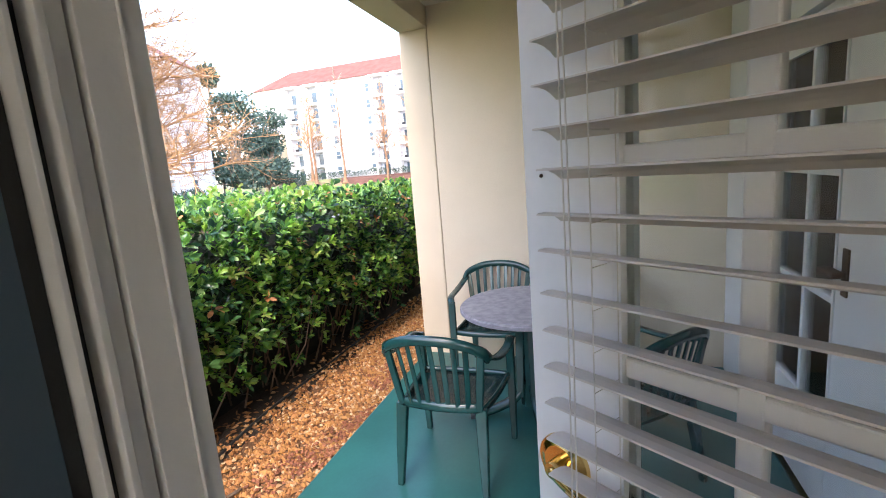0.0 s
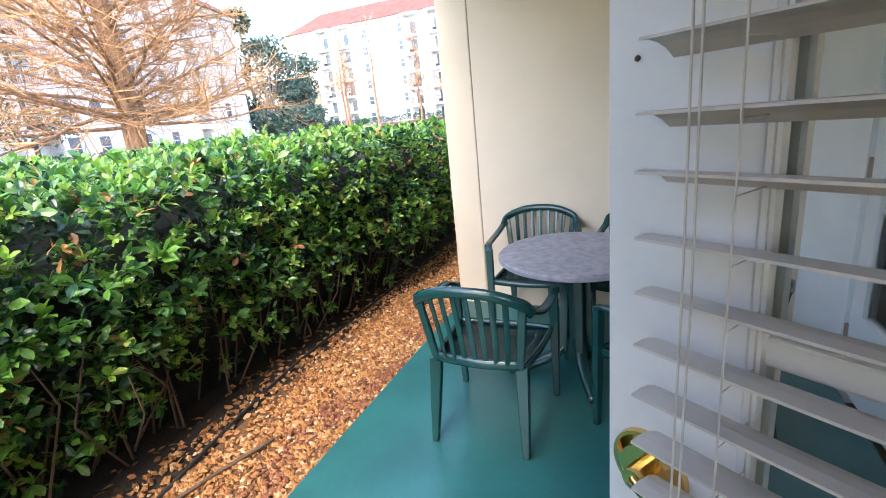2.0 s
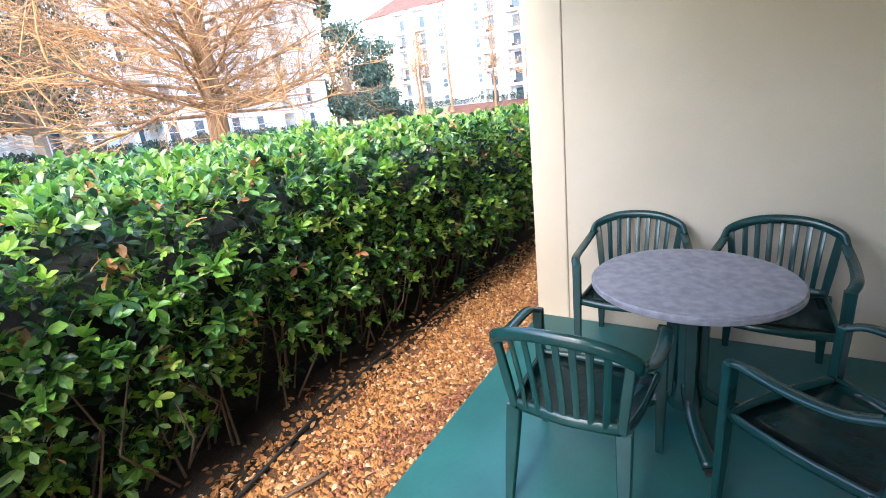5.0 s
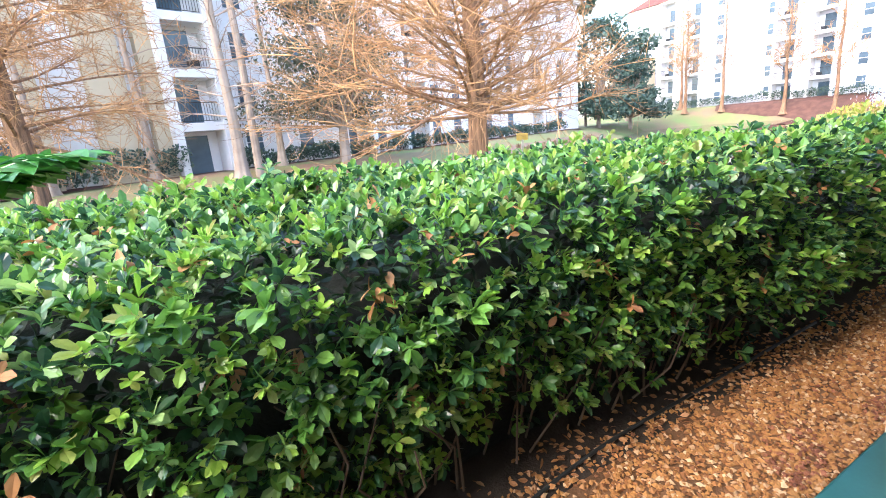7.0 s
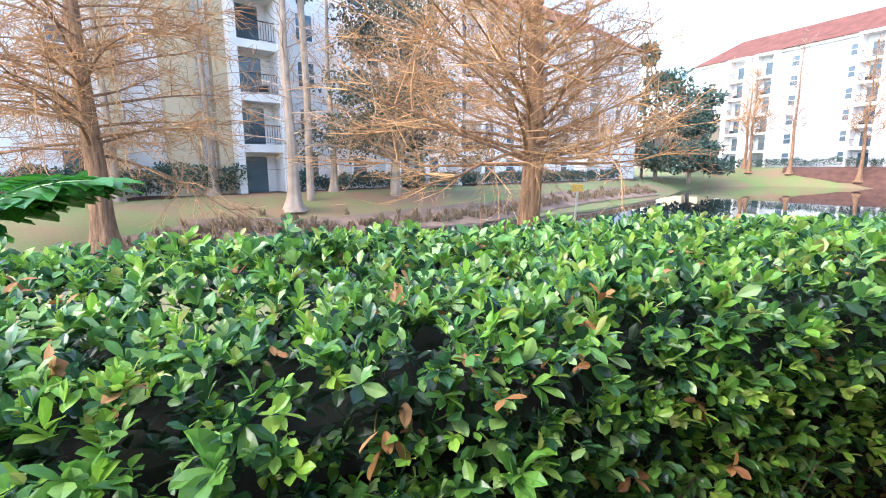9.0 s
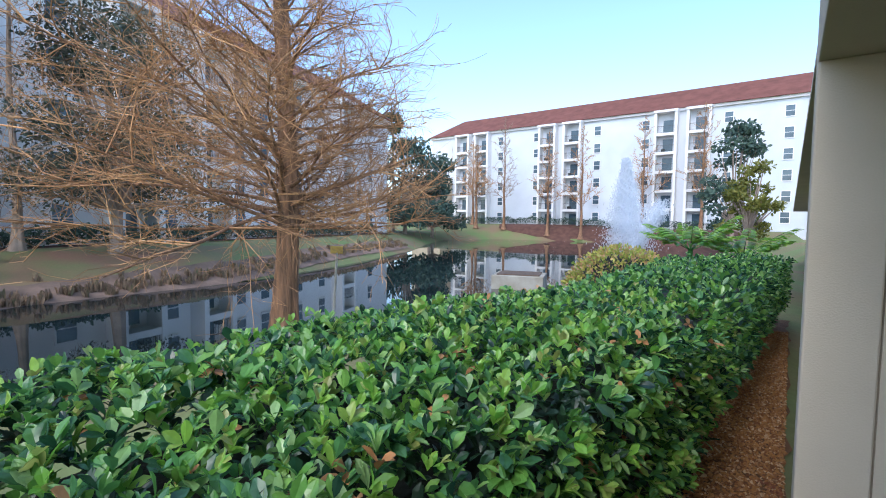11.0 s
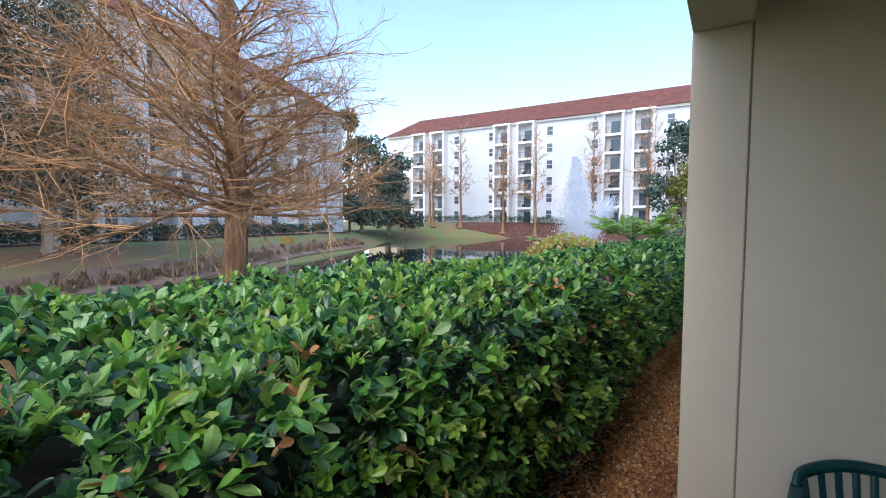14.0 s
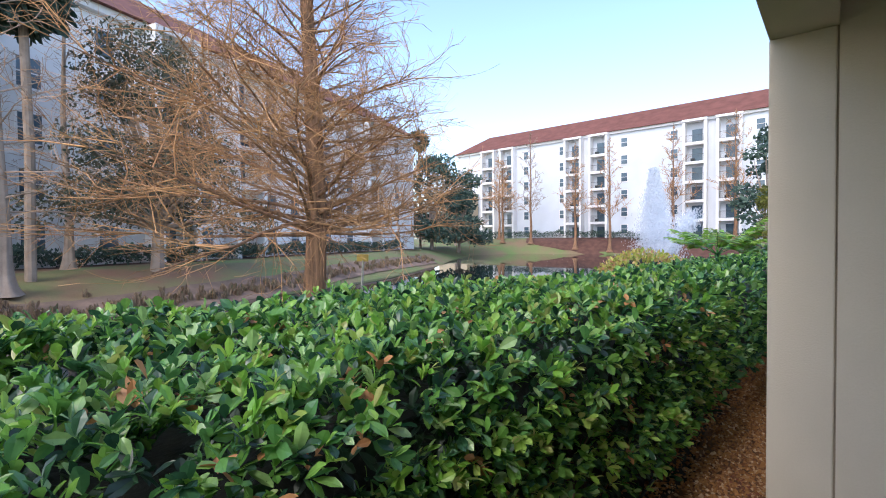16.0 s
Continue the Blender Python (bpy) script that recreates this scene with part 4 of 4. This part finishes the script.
def bare_tree(at, label, height, r, limbs, low, reach, lean=(0, 0), bark=BARK, twig=TWIG, kids=7, twig_kids=8, droop=0.18, rise=0.15, flare=1.9, twig_r=0.006, crowd=1.25, side=None):
    """A bare cypress: a straight tapering trunk with a flared foot, level limbs and a haze of fine twigs."""
    tree = thing("bare_tree", label, "tree", "bare trees round the pond", Matrix.Translation(at))
    bm, prev = bmesh.new(), None
    levels = [0, 0.15, 0.3, 0.5, 0.8, 1.1, 1.5, 2, 2.5, 3.2, 4, 5, 6, 7.2, 8.5, 11, 14, 18]
    for k, z in enumerate([q for q in levels if q < height] + [height]):
        rad = r * (1 - 0.93 * z / height) * (1 + (flare - 1) * math.exp(-z / 0.45))
        cx, cy = lean[0] * z + 0.05 * math.sin(z * 0.7), lean[1] * z + 0.05 * math.cos(z * 0.9)
        ring = [bm.verts.new((cx + rad * flute(a, z) * math.cos(a), cy + rad * flute(a, z) * math.sin(a), z)) for a in [i * math.pi / 16 for i in range(32)]]
        if prev:
            for i in range(32):
                bm.faces.new((prev[i], prev[(i + 1) % 32], ring[(i + 1) % 32], ring[i]))
        prev = ring
    part("trunk", bm, bark, tree, smooth=True)
    rows = ([], [], [])
    for k in range(limbs):
        t = (k + rng.uniform(0, 0.8)) / limbs
        z = low + (height * 0.96 - low) * t ** crowd
        a = k * 2.4 + rng.normal(0, 0.3)
        size = reach * (1 - t) ** 0.6 * rng.uniform(0.65, 1.15) + 0.5
        if side is not None:
            size *= 1 + 0.25 * math.cos(a - side)
        p = np.array((lean[0] * z, lean[1] * z, z))
        d = np.array((math.cos(a), math.sin(a), rise + 0.85 * t + rng.normal(0, 0.14)))
        grow(rows, p, d / np.linalg.norm(d), size, max(r * 0.19 * (1 - 0.75 * t), 0.010), 0, droop * (1 - t), 0.5, kids, twig_kids if t < 0.35 else max(3, twig_kids * 2 // 3))
    v, f = tubes(rows[0], 6)
    soup("limb_tangle", v, f, bark, tree)
    v, f = tubes([(a, b, max(c, twig_r * 1.5), max(d, twig_r)) for a, b, c, d in rows[1]], 4)
    soup("branch_tangle", v, f, twig, tree)
    v, f = tubes([(a, b, max(c, twig_r), max(d, twig_r * 0.6)) for a, b, c, d in rows[2]], 3)
    soup("twig_haze", v, f, twig, tree, label="dense orange-brown bare twigs")
    return tree


bare_tree((6.25, 8.4, land(6.25, 8.4)), "tall bald cypress, bare, with dense orange-brown twigs, by the pond", 12.5, 0.20, 140, 2.1, 2.75, kids=14, twig_kids=12, flare=1.75, twig_r=0.0036, droop=0.08, rise=0.20, crowd=1.55, side=2.5)
bare_tree((-2.3, 18.0, land(-2.3, 18)), "large bare cypress with drooping tan twigs on the lawn", 15, 0.30, 80, 3.0, 4.0, kids=13, twig_kids=13, droop=0.35, twig_r=0.008)
bare_tree((3.9, 24.0, land(3.9, 24)), "slender bare cypress with a flared foot on the mulch", 17, 0.26, 34, 3.0, 2.6, bark=PALE_BARK, twig=PALE_BARK, kids=5, twig_kids=4, droop=0.1, flare=2.3, twig_r=0.010)
bare_tree((6.6, 28.2, land(6.6, 28.2)), "thin bare tree beside the hotel wing", 15, 0.18, 26, 3.0, 2.4, bark=PALE_BARK, twig=PALE_BARK, kids=4, twig_kids=4, droop=0.2, twig_r=0.012)
bare_tree((0.4, 28.0, land(0.4, 28)), "thin bare tree in front of the cream wall", 15, 0.20, 24, 4.0, 2.6, bark=PALE_BARK, twig=TWIG, kids=5, twig_kids=4, droop=0.2, twig_r=0.012)
bare_tree((-3.5, 26.5, land(-3.5, 26.5)), "bare tree with drooping twigs by the cream wall", 14, 0.2, 34, 2.0, 3.6, bark=PALE_BARK, twig=TWIG, kids=7, twig_kids=6, droop=0.45, twig_r=0.012)
for x, y, h, col in ((75.5, 50, 16, TWIG), (75, 43, 20, PALE_BARK), (75, 34.6, 18, TWIG), (75.5, 29.0, 18.5, TWIG), (77, 20, 18.5, TWIG), (77, 12, 18.5, TWIG), (72, 47, 15, TWIG)):
    bare_tree((x, y, land(x, y)), "tall thin bare tree in front of the far building", h, 0.24, 26, 5.0, 3.4, bark=BARK, twig=col, kids=7, twig_kids=5, droop=-0.25, rise=0.6, flare=2.4, twig_r=0.022)


def leafy_tree(at, label, height, spread, low, leaves, mat, size, bark=PALE_BARK, clumps=26):
    tree = thing("leafy_tree", label, "tree", "", Matrix.Translation(at))
    seg, ends = [((0, 0, -0.1), (0.1, 0, low), 0.32, 0.22)], []
    for k in range(clumps):
        a, t = k * 2.4, rng.uniform(0, 1)
        rr = spread * math.sqrt(rng.uniform(0.05, 1)) * (1 - 0.6 * t * t)
        e = np.array((rr * math.cos(a), rr * math.sin(a), low + (height - low) * t))
        mid = np.array((0.1 + e[0] * 0.35, e[1] * 0.35, low + (e[2] - low) * 0.45))
        seg += [((0.1, 0, low * 0.9), mid, 0.13, 0.08), (mid, e, 0.08, 0.02)]
        ends.append(e)
    v, f = tubes(seg, 6)
    soup("trunk", v, f, bark, tree, kind="")
    c = np.array(ends)[rng.integers(0, len(ends), leaves)]
    o = rng.normal(0, 1, (leaves, 3))
    o = o / np.linalg.norm(o, axis=1, keepdims=True) * rng.uniform(0.3, 1, (leaves, 1)) ** 0.6 * (spread * 0.34, spread * 0.34, spread * 0.22)
    v, f = blades(c + o, rng.normal(0, 1, (leaves, 3)), rng.uniform(0.6, 1.3, leaves) * size, rng.uniform(0, 6, leaves))
    soup("crown", v, f, mat, tree)
    return tree


leafy_tree((9.6, 26.3, land(9.6, 26.3)), "evergreen oak with grey-green leaves beside the hotel wing", 10.5, 4.4, 2.2, 17000, BROWN_OAK, 0.19, clumps=70)
leafy_tree((50, 44.5, land(50, 44.5)), "dark evergreen oak at the far end of the pond", 12.5, 5.2, 1.6, 6500, OAK_LEAVES, 0.5, clumps=44)
leafy_tree((58, 46.0, land(58, 46)), "dark evergreen oak on the far lawn", 12, 4.8, 1.6, 5500, OAK_LEAVES, 0.5, clumps=40)
leafy_tree((66, 53.0, land(66, 53)), "small leafy tree before the yellow wall", 9, 3.5, 2.5, 1800, OAK_LEAVES, 0.5)
leafy_tree((66, 7.2, land(66, 7.2)), "evergreen oak beside the far shore", 15, 3.6, 3.0, 2800, OAK_LEAVES, 0.5)
leafy_tree((44, 4.2, land(44, 4.2)), "yellow-green leafy tree on the near shore", 8.5, 1.9, 3.0, 2200, GOLD_LEAVES, 0.32)

# cabbage palms
def cabbage_palm(at, height, fronds, label):
    palm = thing("cabbage_palm", label, "palm", "cabbage palms", Matrix.Translation(at))
    v, f = tubes([((0, 0, 0), (0.1, 0.1, height * 0.45), 0.2, 0.17), ((0.1, 0.1, height * 0.45), (0.0, 0.2, height), 0.17, 0.15)], 10)
    soup("trunk", v, f, PALE_BARK, palm, kind="")
    a, e = rng.uniform(0, 6.28, fronds), rng.uniform(-1.2, 1.2, fronds)
    d = np.stack([np.cos(a) * np.cos(e), np.sin(a) * np.cos(e), np.sin(e)], 1)
    v, f = blades(np.array((0, 0.2, height)) + d * rng.uniform(0.2, 1.0, (fronds, 1)), d + (0, 0, -0.25), rng.uniform(0.6, 1.1, fronds), rng.uniform(0, 6, fronds))
    soup("frond_tuft", v, f, OAK_LEAVES, palm)
    return palm


cabbage_palm((4.9, 25.6, land(4.9, 25.6)), 11.3, 700, "cabbage palm with a shaggy green head by the hotel wing")
cabbage_palm((51.3, 47.9, 0.3), 15.7, 320, "tall cabbage palm behind the end of the hotel wing")

# philodendron beyond the hedge, sago fronds past its end
def frond_plant(name, at, label, count, length, pairs, leaf, arch, mat=FROND_LEAVES, aim=None):
    plant = thing(name, label, "plant", "", Matrix.Translation(at))
    segs, P, D, S = [], [], [], []
    for k in range(count):
        a = k * 2.4 if aim is None else aim + rng.normal(0, 0.75)
        out = np.array((math.cos(a), math.sin(a), 0))
        L = length * rng.uniform(0.8, 1.15)
        rise = rng.uniform(0.5, 1.1)
        pts = [out * L * t + np.array((0, 0, L * (rise * t - arch * t * t))) for t in np.linspace(0, 1, 9)]
        segs += [(p, q, 0.012 * (1 - i / 9) + 0.003, 0.012 * (1 - (i + 1) / 9) + 0.003) for i, (p, q) in enumerate(zip(pts, pts[1:]))]
        side = np.cross(out, (0, 0, 1))
        for i in range(pairs):
            t = 0.35 + 0.65 * i / (pairs - 1)
            p = out * L * t + np.array((0, 0, L * (rise * t - arch * t * t)))
            for s in (-1, 1):
                P.append(p)
                D.append(side * s + out * (0.5 + t * 0.7) + np.array((0, 0, -0.15 + rng.normal(0, 0.08))))
                S.append(leaf * (0.55 + 0.45 * math.sin(math.pi * min(t, 0.97))) * rng.uniform(0.85, 1.1))
    segs.append(((0, 0, -1.35), (0, 0, 0.02), 0.09, 0.07))
    v, f = tubes(segs, 5)
    soup("stalk_tuft", v, f, FROND_LEAVES, plant, kind="")
    v, f = blades(np.array(P), np.array(D), np.array(S), rng.normal(0, 0.25, len(P)))
    soup("leaf_tuft", v, f, mat, plant)
    return plant


frond_plant("philodendron", (-0.4, 5.35, land(-0.4, 5.35) + 1.38), "tree philodendron with large cut glossy leaves", 17, 0.88, 10, 0.40, 0.5)
frond_plant("sago_palm", (17.0, 4.0, land(17, 4.0) + 1.3), "bright green feathery sago fronds beyond the hedge", 13, 1.25, 14, 0.34, 0.22, YOUNG_LEAVES)
frond_plant("sago_palm", (18.5, 2.8, land(18.5, 2.8) + 1.0), "bright green feathery sago fronds beyond the hedge", 11, 1.25, 14, 0.34, 0.3, YOUNG_LEAVES)

# azalea at the end of the hedge
azalea = thing("azalea_bush", "rounded azalea bush turning yellow and pink", "bush", at=Matrix.Translation((13.9, 5.1, 0)))
n = 5200
d = rng.normal(0, 1, (n, 3))
d[:, 2] = np.abs(d[:, 2])
d /= np.linalg.norm(d, axis=1, keepdims=True)
p = d * (2.3, 1.35, 1.45) * rng.uniform(0.86, 1.03, (n, 1)) + (0, 0, -0.05)
v, f = blades(p, d + rng.normal(0, 0.7, (n, 3)), rng.uniform(0.06, 0.12, n), rng.uniform(0, 6, n))
soup("foliage", v, f, AZALEA_LEAVES, azalea)
# Solid filler under the leaves, dark to stand for the shade inside.
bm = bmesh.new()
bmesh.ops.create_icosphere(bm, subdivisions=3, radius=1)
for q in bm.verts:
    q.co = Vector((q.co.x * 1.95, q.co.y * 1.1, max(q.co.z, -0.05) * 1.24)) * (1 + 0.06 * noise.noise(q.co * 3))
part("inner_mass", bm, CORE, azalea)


# ---- shrubs along the buildings ----
def shrub_row(a, b, height, depth, count, label):
    row = thing("shrub_row", label, "hedge", "", Matrix.Translation((0, 0, 0)))
    t = rng.uniform(0, 1, count)
    a, b = np.array(a, float), np.array(b, float)
    across = np.array((-(b - a)[1], (b - a)[0])) / np.linalg.norm(b - a)
    xy = a + (b - a) * t[:, None] + across * rng.uniform(-0.5, 0.5, (count, 1)) * depth
    hh = np.array([height * (0.8 + 0.35 * noise.noise((q * np.linalg.norm(b - a) * 0.6, 0, 0))) for q in t])
    z = np.array([land(x, y) for x, y in xy]) + hh * rng.uniform(0.05, 1, count) ** 0.6
    v, f = blades(np.column_stack([xy, z]), rng.normal(0, 1, (count, 3)) + (0, 0, 0.3), rng.uniform(0.12, 0.26, count), rng.uniform(0, 6, count))
    soup("foliage", v, f, OAK_LEAVES, row)
    return row


shrub_row((4.5, 29.8), (40, 40.6), 1.2, 1.2, 9000, "low dark clipped shrubs along the hotel wing")
shrub_row((-10, 25.6), (2.0, 29.2), 1.9, 2.0, 4500, "loose green shrubs below the cream wall")
shrub_row((79.6, 4), (79.6, 58), 1.5, 1.4, 9000, "dark clipped shrubs along the far building")


# ---- dead grass along the shore ----
tufts = thing("shore_grass", "clumps of dead tan grass along the pond shore", "grass")
tufts["kind"] = "stuff"
P, D, S = [], [], []
for (ax, ay), (bx, by), count in (((-1.6, 18.2), (0.6, 21.4), 40), ((0.6, 21.4), (14, 23.0), 150), ((14, 23.0), (38, 33.6), 150)):
    for _ in range(count):
        q = rng.uniform()
        x, y = ax + (bx - ax) * q + rng.normal(0, 0.3), ay + (by - ay) * q + abs(rng.normal(0, 0.55))
        for _ in range(16):
            P.append((x + rng.normal(0, 0.07), y + rng.normal(0, 0.07), land(x, y) + 0.03))
            D.append((rng.normal(0, 0.5), rng.normal(0, 0.5), 1.0))
            S.append(rng.uniform(0.14, 0.42))
v, f = blades(np.array(P), np.array(D), np.array(S), rng.uniform(0, 6, len(P)))
v = np.array(P).repeat(len(BLADE), 0) + (v - np.array(P).repeat(len(BLADE), 0)) * (0.45, 0.45, 1)
soup("grass_blades", v, f, DRY_GRASS, tufts)

# ---- buildings ----
def railing_mesh(width):
    bm = bmesh.new()
    box(bm, -width / 2, -0.02, 1.0, width / 2, 0.02, 1.05)
    box(bm, -width / 2, -0.015, 0.08, width / 2, 0.015, 0.11)
    for k in range(int(width / 0.14) + 1):
        x = -width / 2 + k * 0.14
        box(bm, x - 0.010, -0.010, 0.1, x + 0.010, 0.010, 1.0)
    return mesh_from("railing", bm, BLACK_METAL)


def hotel(name, label, m, length, start, floors, storey, base, windows, stacks, towers=(), depth=12.0, stack_w=2.5, wall_mat=WHITE_STUCCO, roof_rise=3.2):
    """A wing whose front runs along local +x with y as the way out of the front."""
    house = thing(name, label, "building", "", m)
    top = base + floors * storey
    block("wall", wall_mat, start, -depth, base - 2.0, start + length, 0, top + 0.35, parent=house)
    block("cornice", WHITE_STUCCO, start - 0.3, -depth - 0.3, top + 0.35, start + length + 0.3, 0.35, top + 0.75, parent=house)
    bm = bmesh.new()
    e, z0 = 0.7, top + 0.75
    quad = [(start - e, e), (start + length + e, e), (start + length + e, -depth - e), (start - e, -depth - e)]
    lowv = [bm.verts.new((x, y, z0)) for x, y in quad]
    ridge = [bm.verts.new((start + depth * 0.35, -depth / 2, z0 + roof_rise)), bm.verts.new((start + length - depth * 0.35, -depth / 2, z0 + roof_rise))]
    bm.faces.new((lowv[0], lowv[1], ridge[1], ridge[0]))
    bm.faces.new((lowv[1], lowv[2], ridge[1]))
    bm.faces.new((lowv[2], lowv[3], ridge[0], ridge[1]))
    bm.faces.new((lowv[3], lowv[0], ridge[0]))
    bm.faces.new(lowv[::-1])
    part("roof", bm, ROOF_RED, house, "red clay tile roof")
    pane = cube_mesh("pane", DARK_GLASS, -0.5, 0.0, -0.72, 0.5, 0.02, 0.72)
    bm = bmesh.new()
    for dims in ((-0.60, 0, -0.82, -0.5, 0.06, 0.82), (0.5, 0, -0.82, 0.60, 0.06, 0.82), (-0.5, 0, 0.72, 0.5, 0.06, 0.82), (-0.5, 0, -0.84, 0.5, 0.10, -0.72), (-0.5, 0.0, -0.03, 0.5, 0.05, 0.03)):
        box(bm, *dims)
    frame_me = mesh_from("window_frame", bm, WHITE_STUCCO)
    for u in windows:
        for k in range(floors):
            w = shared("window", frame_me, house, Matrix.Translation((u, 0.005, base + (k + 0.55) * storey)))
            shared("pane", pane, w, Matrix.Identity(4))
    slab = cube_mesh("slab", WHITE_STUCCO, -stack_w / 2, 0.0, -0.42, stack_w / 2, 1.25, 0.0)
    rail = railing_mesh(stack_w - 0.5)
    doorway = cube_mesh("balcony_door", DARK_GLASS, -0.85, 0.0, 0.05, 0.55, 0.03, 2.05)
    chair_me = cube_mesh("balcony_seat", BLACK_METAL, -0.25, 0.45, 0.05, 0.25, 0.95, 0.5, bevel=0.05)
    back_me = cube_mesh("balcony_wall", wall_mat, -stack_w / 2 + 0.2, 0.004, 0.0, stack_w / 2 - 0.2, 0.010, storey)
    post = cube_mesh("pillar", WHITE_STUCCO, -0.19, 0.0, base - 1.0, 0.19, 1.32, top + 0.25)
    cap = cube_mesh("stack_roof", WHITE_STUCCO, -stack_w / 2 - 0.25, 0.0, top + 0.2, stack_w / 2 + 0.25, 1.45, top + 0.55)
    for u in stacks:
        for s in (-1, 1):
            shared("pillar", post, house, Matrix.Translation((u + s * stack_w / 2, 0, 0)))
        shared("stack_roof", cap, house, Matrix.Translation((u, 0, 0)))
        for k in range(floors):
            z = base + k * storey
            at = Matrix.Translation((u, 0, z))
            if k:
                b = shared("balcony", slab, house, at)
                shared("railing", rail, b, Matrix.Translation((0, 1.16, 0)), "black metal railing")
                if (k + int(u)) % 2:
                    shared("balcony_seat", chair_me, b, Matrix.Translation((0.35, 0, 0)))
            shared("balcony_door", doorway, house, Matrix.Translation((u, 0.012, z)))
    for u, w, out, mt in towers:
        block("tower", mt, u - w / 2, 0.0, base - 2, u + w / 2, out, top + 0.2, parent=house, label="cream stucco tower" if mt is CREAM_STUCCO else "")
    return house


hotel("hotel_wing", "white stucco hotel wing with balconies and a red tile roof", pose(4.0, 30.7, 0, 0, 0, 17) @ Matrix.Diagonal((1, -1, 1, 1)) @ Matrix.Identity(4), 74, -31, 5, 2.68, 0.45,
      [1.9, 5.4, 11.7, 17.8, 20.5, 25, 28.6, 35, 38.5, -9.5, -13], [-1.35, 8.9, 14.6, 31.8, -18, -23], [(-5.1, 1.5, 0.9, CREAM_STUCCO), (-3.1, 0.8, 0.6, CREAM_STUCCO), (-8.0, 0.7, 0.7, CREAM_STUCCO)], wall_mat=WHITE_STUCCO, roof_rise=4.4)
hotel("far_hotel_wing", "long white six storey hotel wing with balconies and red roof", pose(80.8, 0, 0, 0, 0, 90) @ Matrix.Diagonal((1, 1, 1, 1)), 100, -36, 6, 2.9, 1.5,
      [9.5, 20.8, 28.5, 39.7, 47.2, 24.9 - 22.5], [13.2, 17.7, 32.6, 37.2, 51.0, 55.5, -2, -6.5], (), roof_rise=4.2, stack_w=2.9, wall_mat=SHADED_STUCCO)
# Added block: cream colour stands for low sun on the hotel's end.
yellow = block("end_wing", CREAM_STUCCO, 76.5, 58.5, -1.0, 80.4, 66, 11.0)
tagged(yellow, "end block of the hotel, low sunlight painted in as cream", "building")

# ---- pond things ----
plat = thing("pond_platform", "weathered concrete platform standing in the pond", "platform", at=pose(20.9, 11.6, WATER_Z, 0, 0, 20))
block("platform_body", CONCRETE, -1.0, -1.15, -0.6, 1.0, 1.15, 0.62, bevel=0.03, parent=plat)
block("platform_lid", BRANCH, -0.8, -0.95, 0.621, 0.8, 0.95, 0.67, bevel=0.01, parent=plat, label="dark metal lid")
fountain = thing("fountain", "tall white water jet with drifting spray in the pond", "fountain", at=Matrix.Translation((46, 14.0, WATER_Z)))
n = 34000
t = rng.uniform(0, 1, n) ** 0.7
z = 8.8 * t
wide = 0.14 + 1.05 * (1 - t) ** 1.3
px = rng.normal(0, 1, n) * wide
py = rng.normal(0, 1, n) * wide - (1 - t) * 0.35
k = rng.uniform(0, 1, n) < 0.22
tt = rng.uniform(0, 1, n)
py[k] = -0.6 - 2.6 * tt[k] + rng.normal(0, 0.35, k.sum())
z[k] = (0.3 + 4.6 * tt[k]) * rng.uniform(0.75, 1.05, k.sum())
v, f = blades(np.stack([px, py, z + 0.05], 1), np.stack([rng.normal(0, 0.2, n), rng.normal(0, 0.2, n), np.ones(n)], 1), rng.uniform(0.07, 0.24, n), rng.uniform(0, 6, n))
soup("spray", v, f, SPRAY, fountain, label="white falling water drops")
bm = bmesh.new()
bmesh.ops.create_cone(bm, cap_ends=True, segments=16, radius1=0.6, radius2=0.4, depth=0.3, matrix=Matrix.Translation((0, 0, 0.05)))
part("float", bm, RUBBER, fountain)
sign = thing("marker_sign", "small yellow sign on a thin pole at the shore", "sign", at=pose(8.2, 9.55, -0.42, 0, 2, -40))
v, f = tubes([((-0.01, 0, -0.9), (0.04, 0, 1.72), 0.03, 0.026)], 8)
soup("pole", v, f, WOOD, sign, kind="")
block("sign_board", YELLOW_SIGN, -0.10, -0.02, 1.70, 0.16, 0.02, 1.86, bevel=0.005, parent=sign)
stake = thing("lawn_marker", "small blue marker on a dark stake in the lawn", "marker", at=pose(-0.4, 14.9, land(-0.4, 14.9), 0, 5, 0))
v, f = tubes([((0, 0, -0.1), (0, 0, 0.75), 0.02, 0.02)], 6)
soup("stake", v, f, RUBBER, stake, kind="")
block("marker_plate", BLUE_SIGN, -0.09, -0.02, 0.70, 0.09, 0.02, 0.98, bevel=0.005, parent=stake)
lamp_post = thing("street_lamp", "tall thin street lamp before the far building", "lamp", at=pose(76.5, 35.0, land(76.5, 35.0), 0, 0, 0))
v, f = tubes([((0, 0, -0.2), (0, 0, 5.0), 0.07, 0.05)], 8)
soup("pole", v, f, BLACK_METAL, lamp_post, kind="")
block("lamp_head", WHITE_STUCCO, -0.28, -0.28, 5.0, 0.28, 0.28, 5.5, bevel=0.08, parent=lamp_post, label="white lamp head")
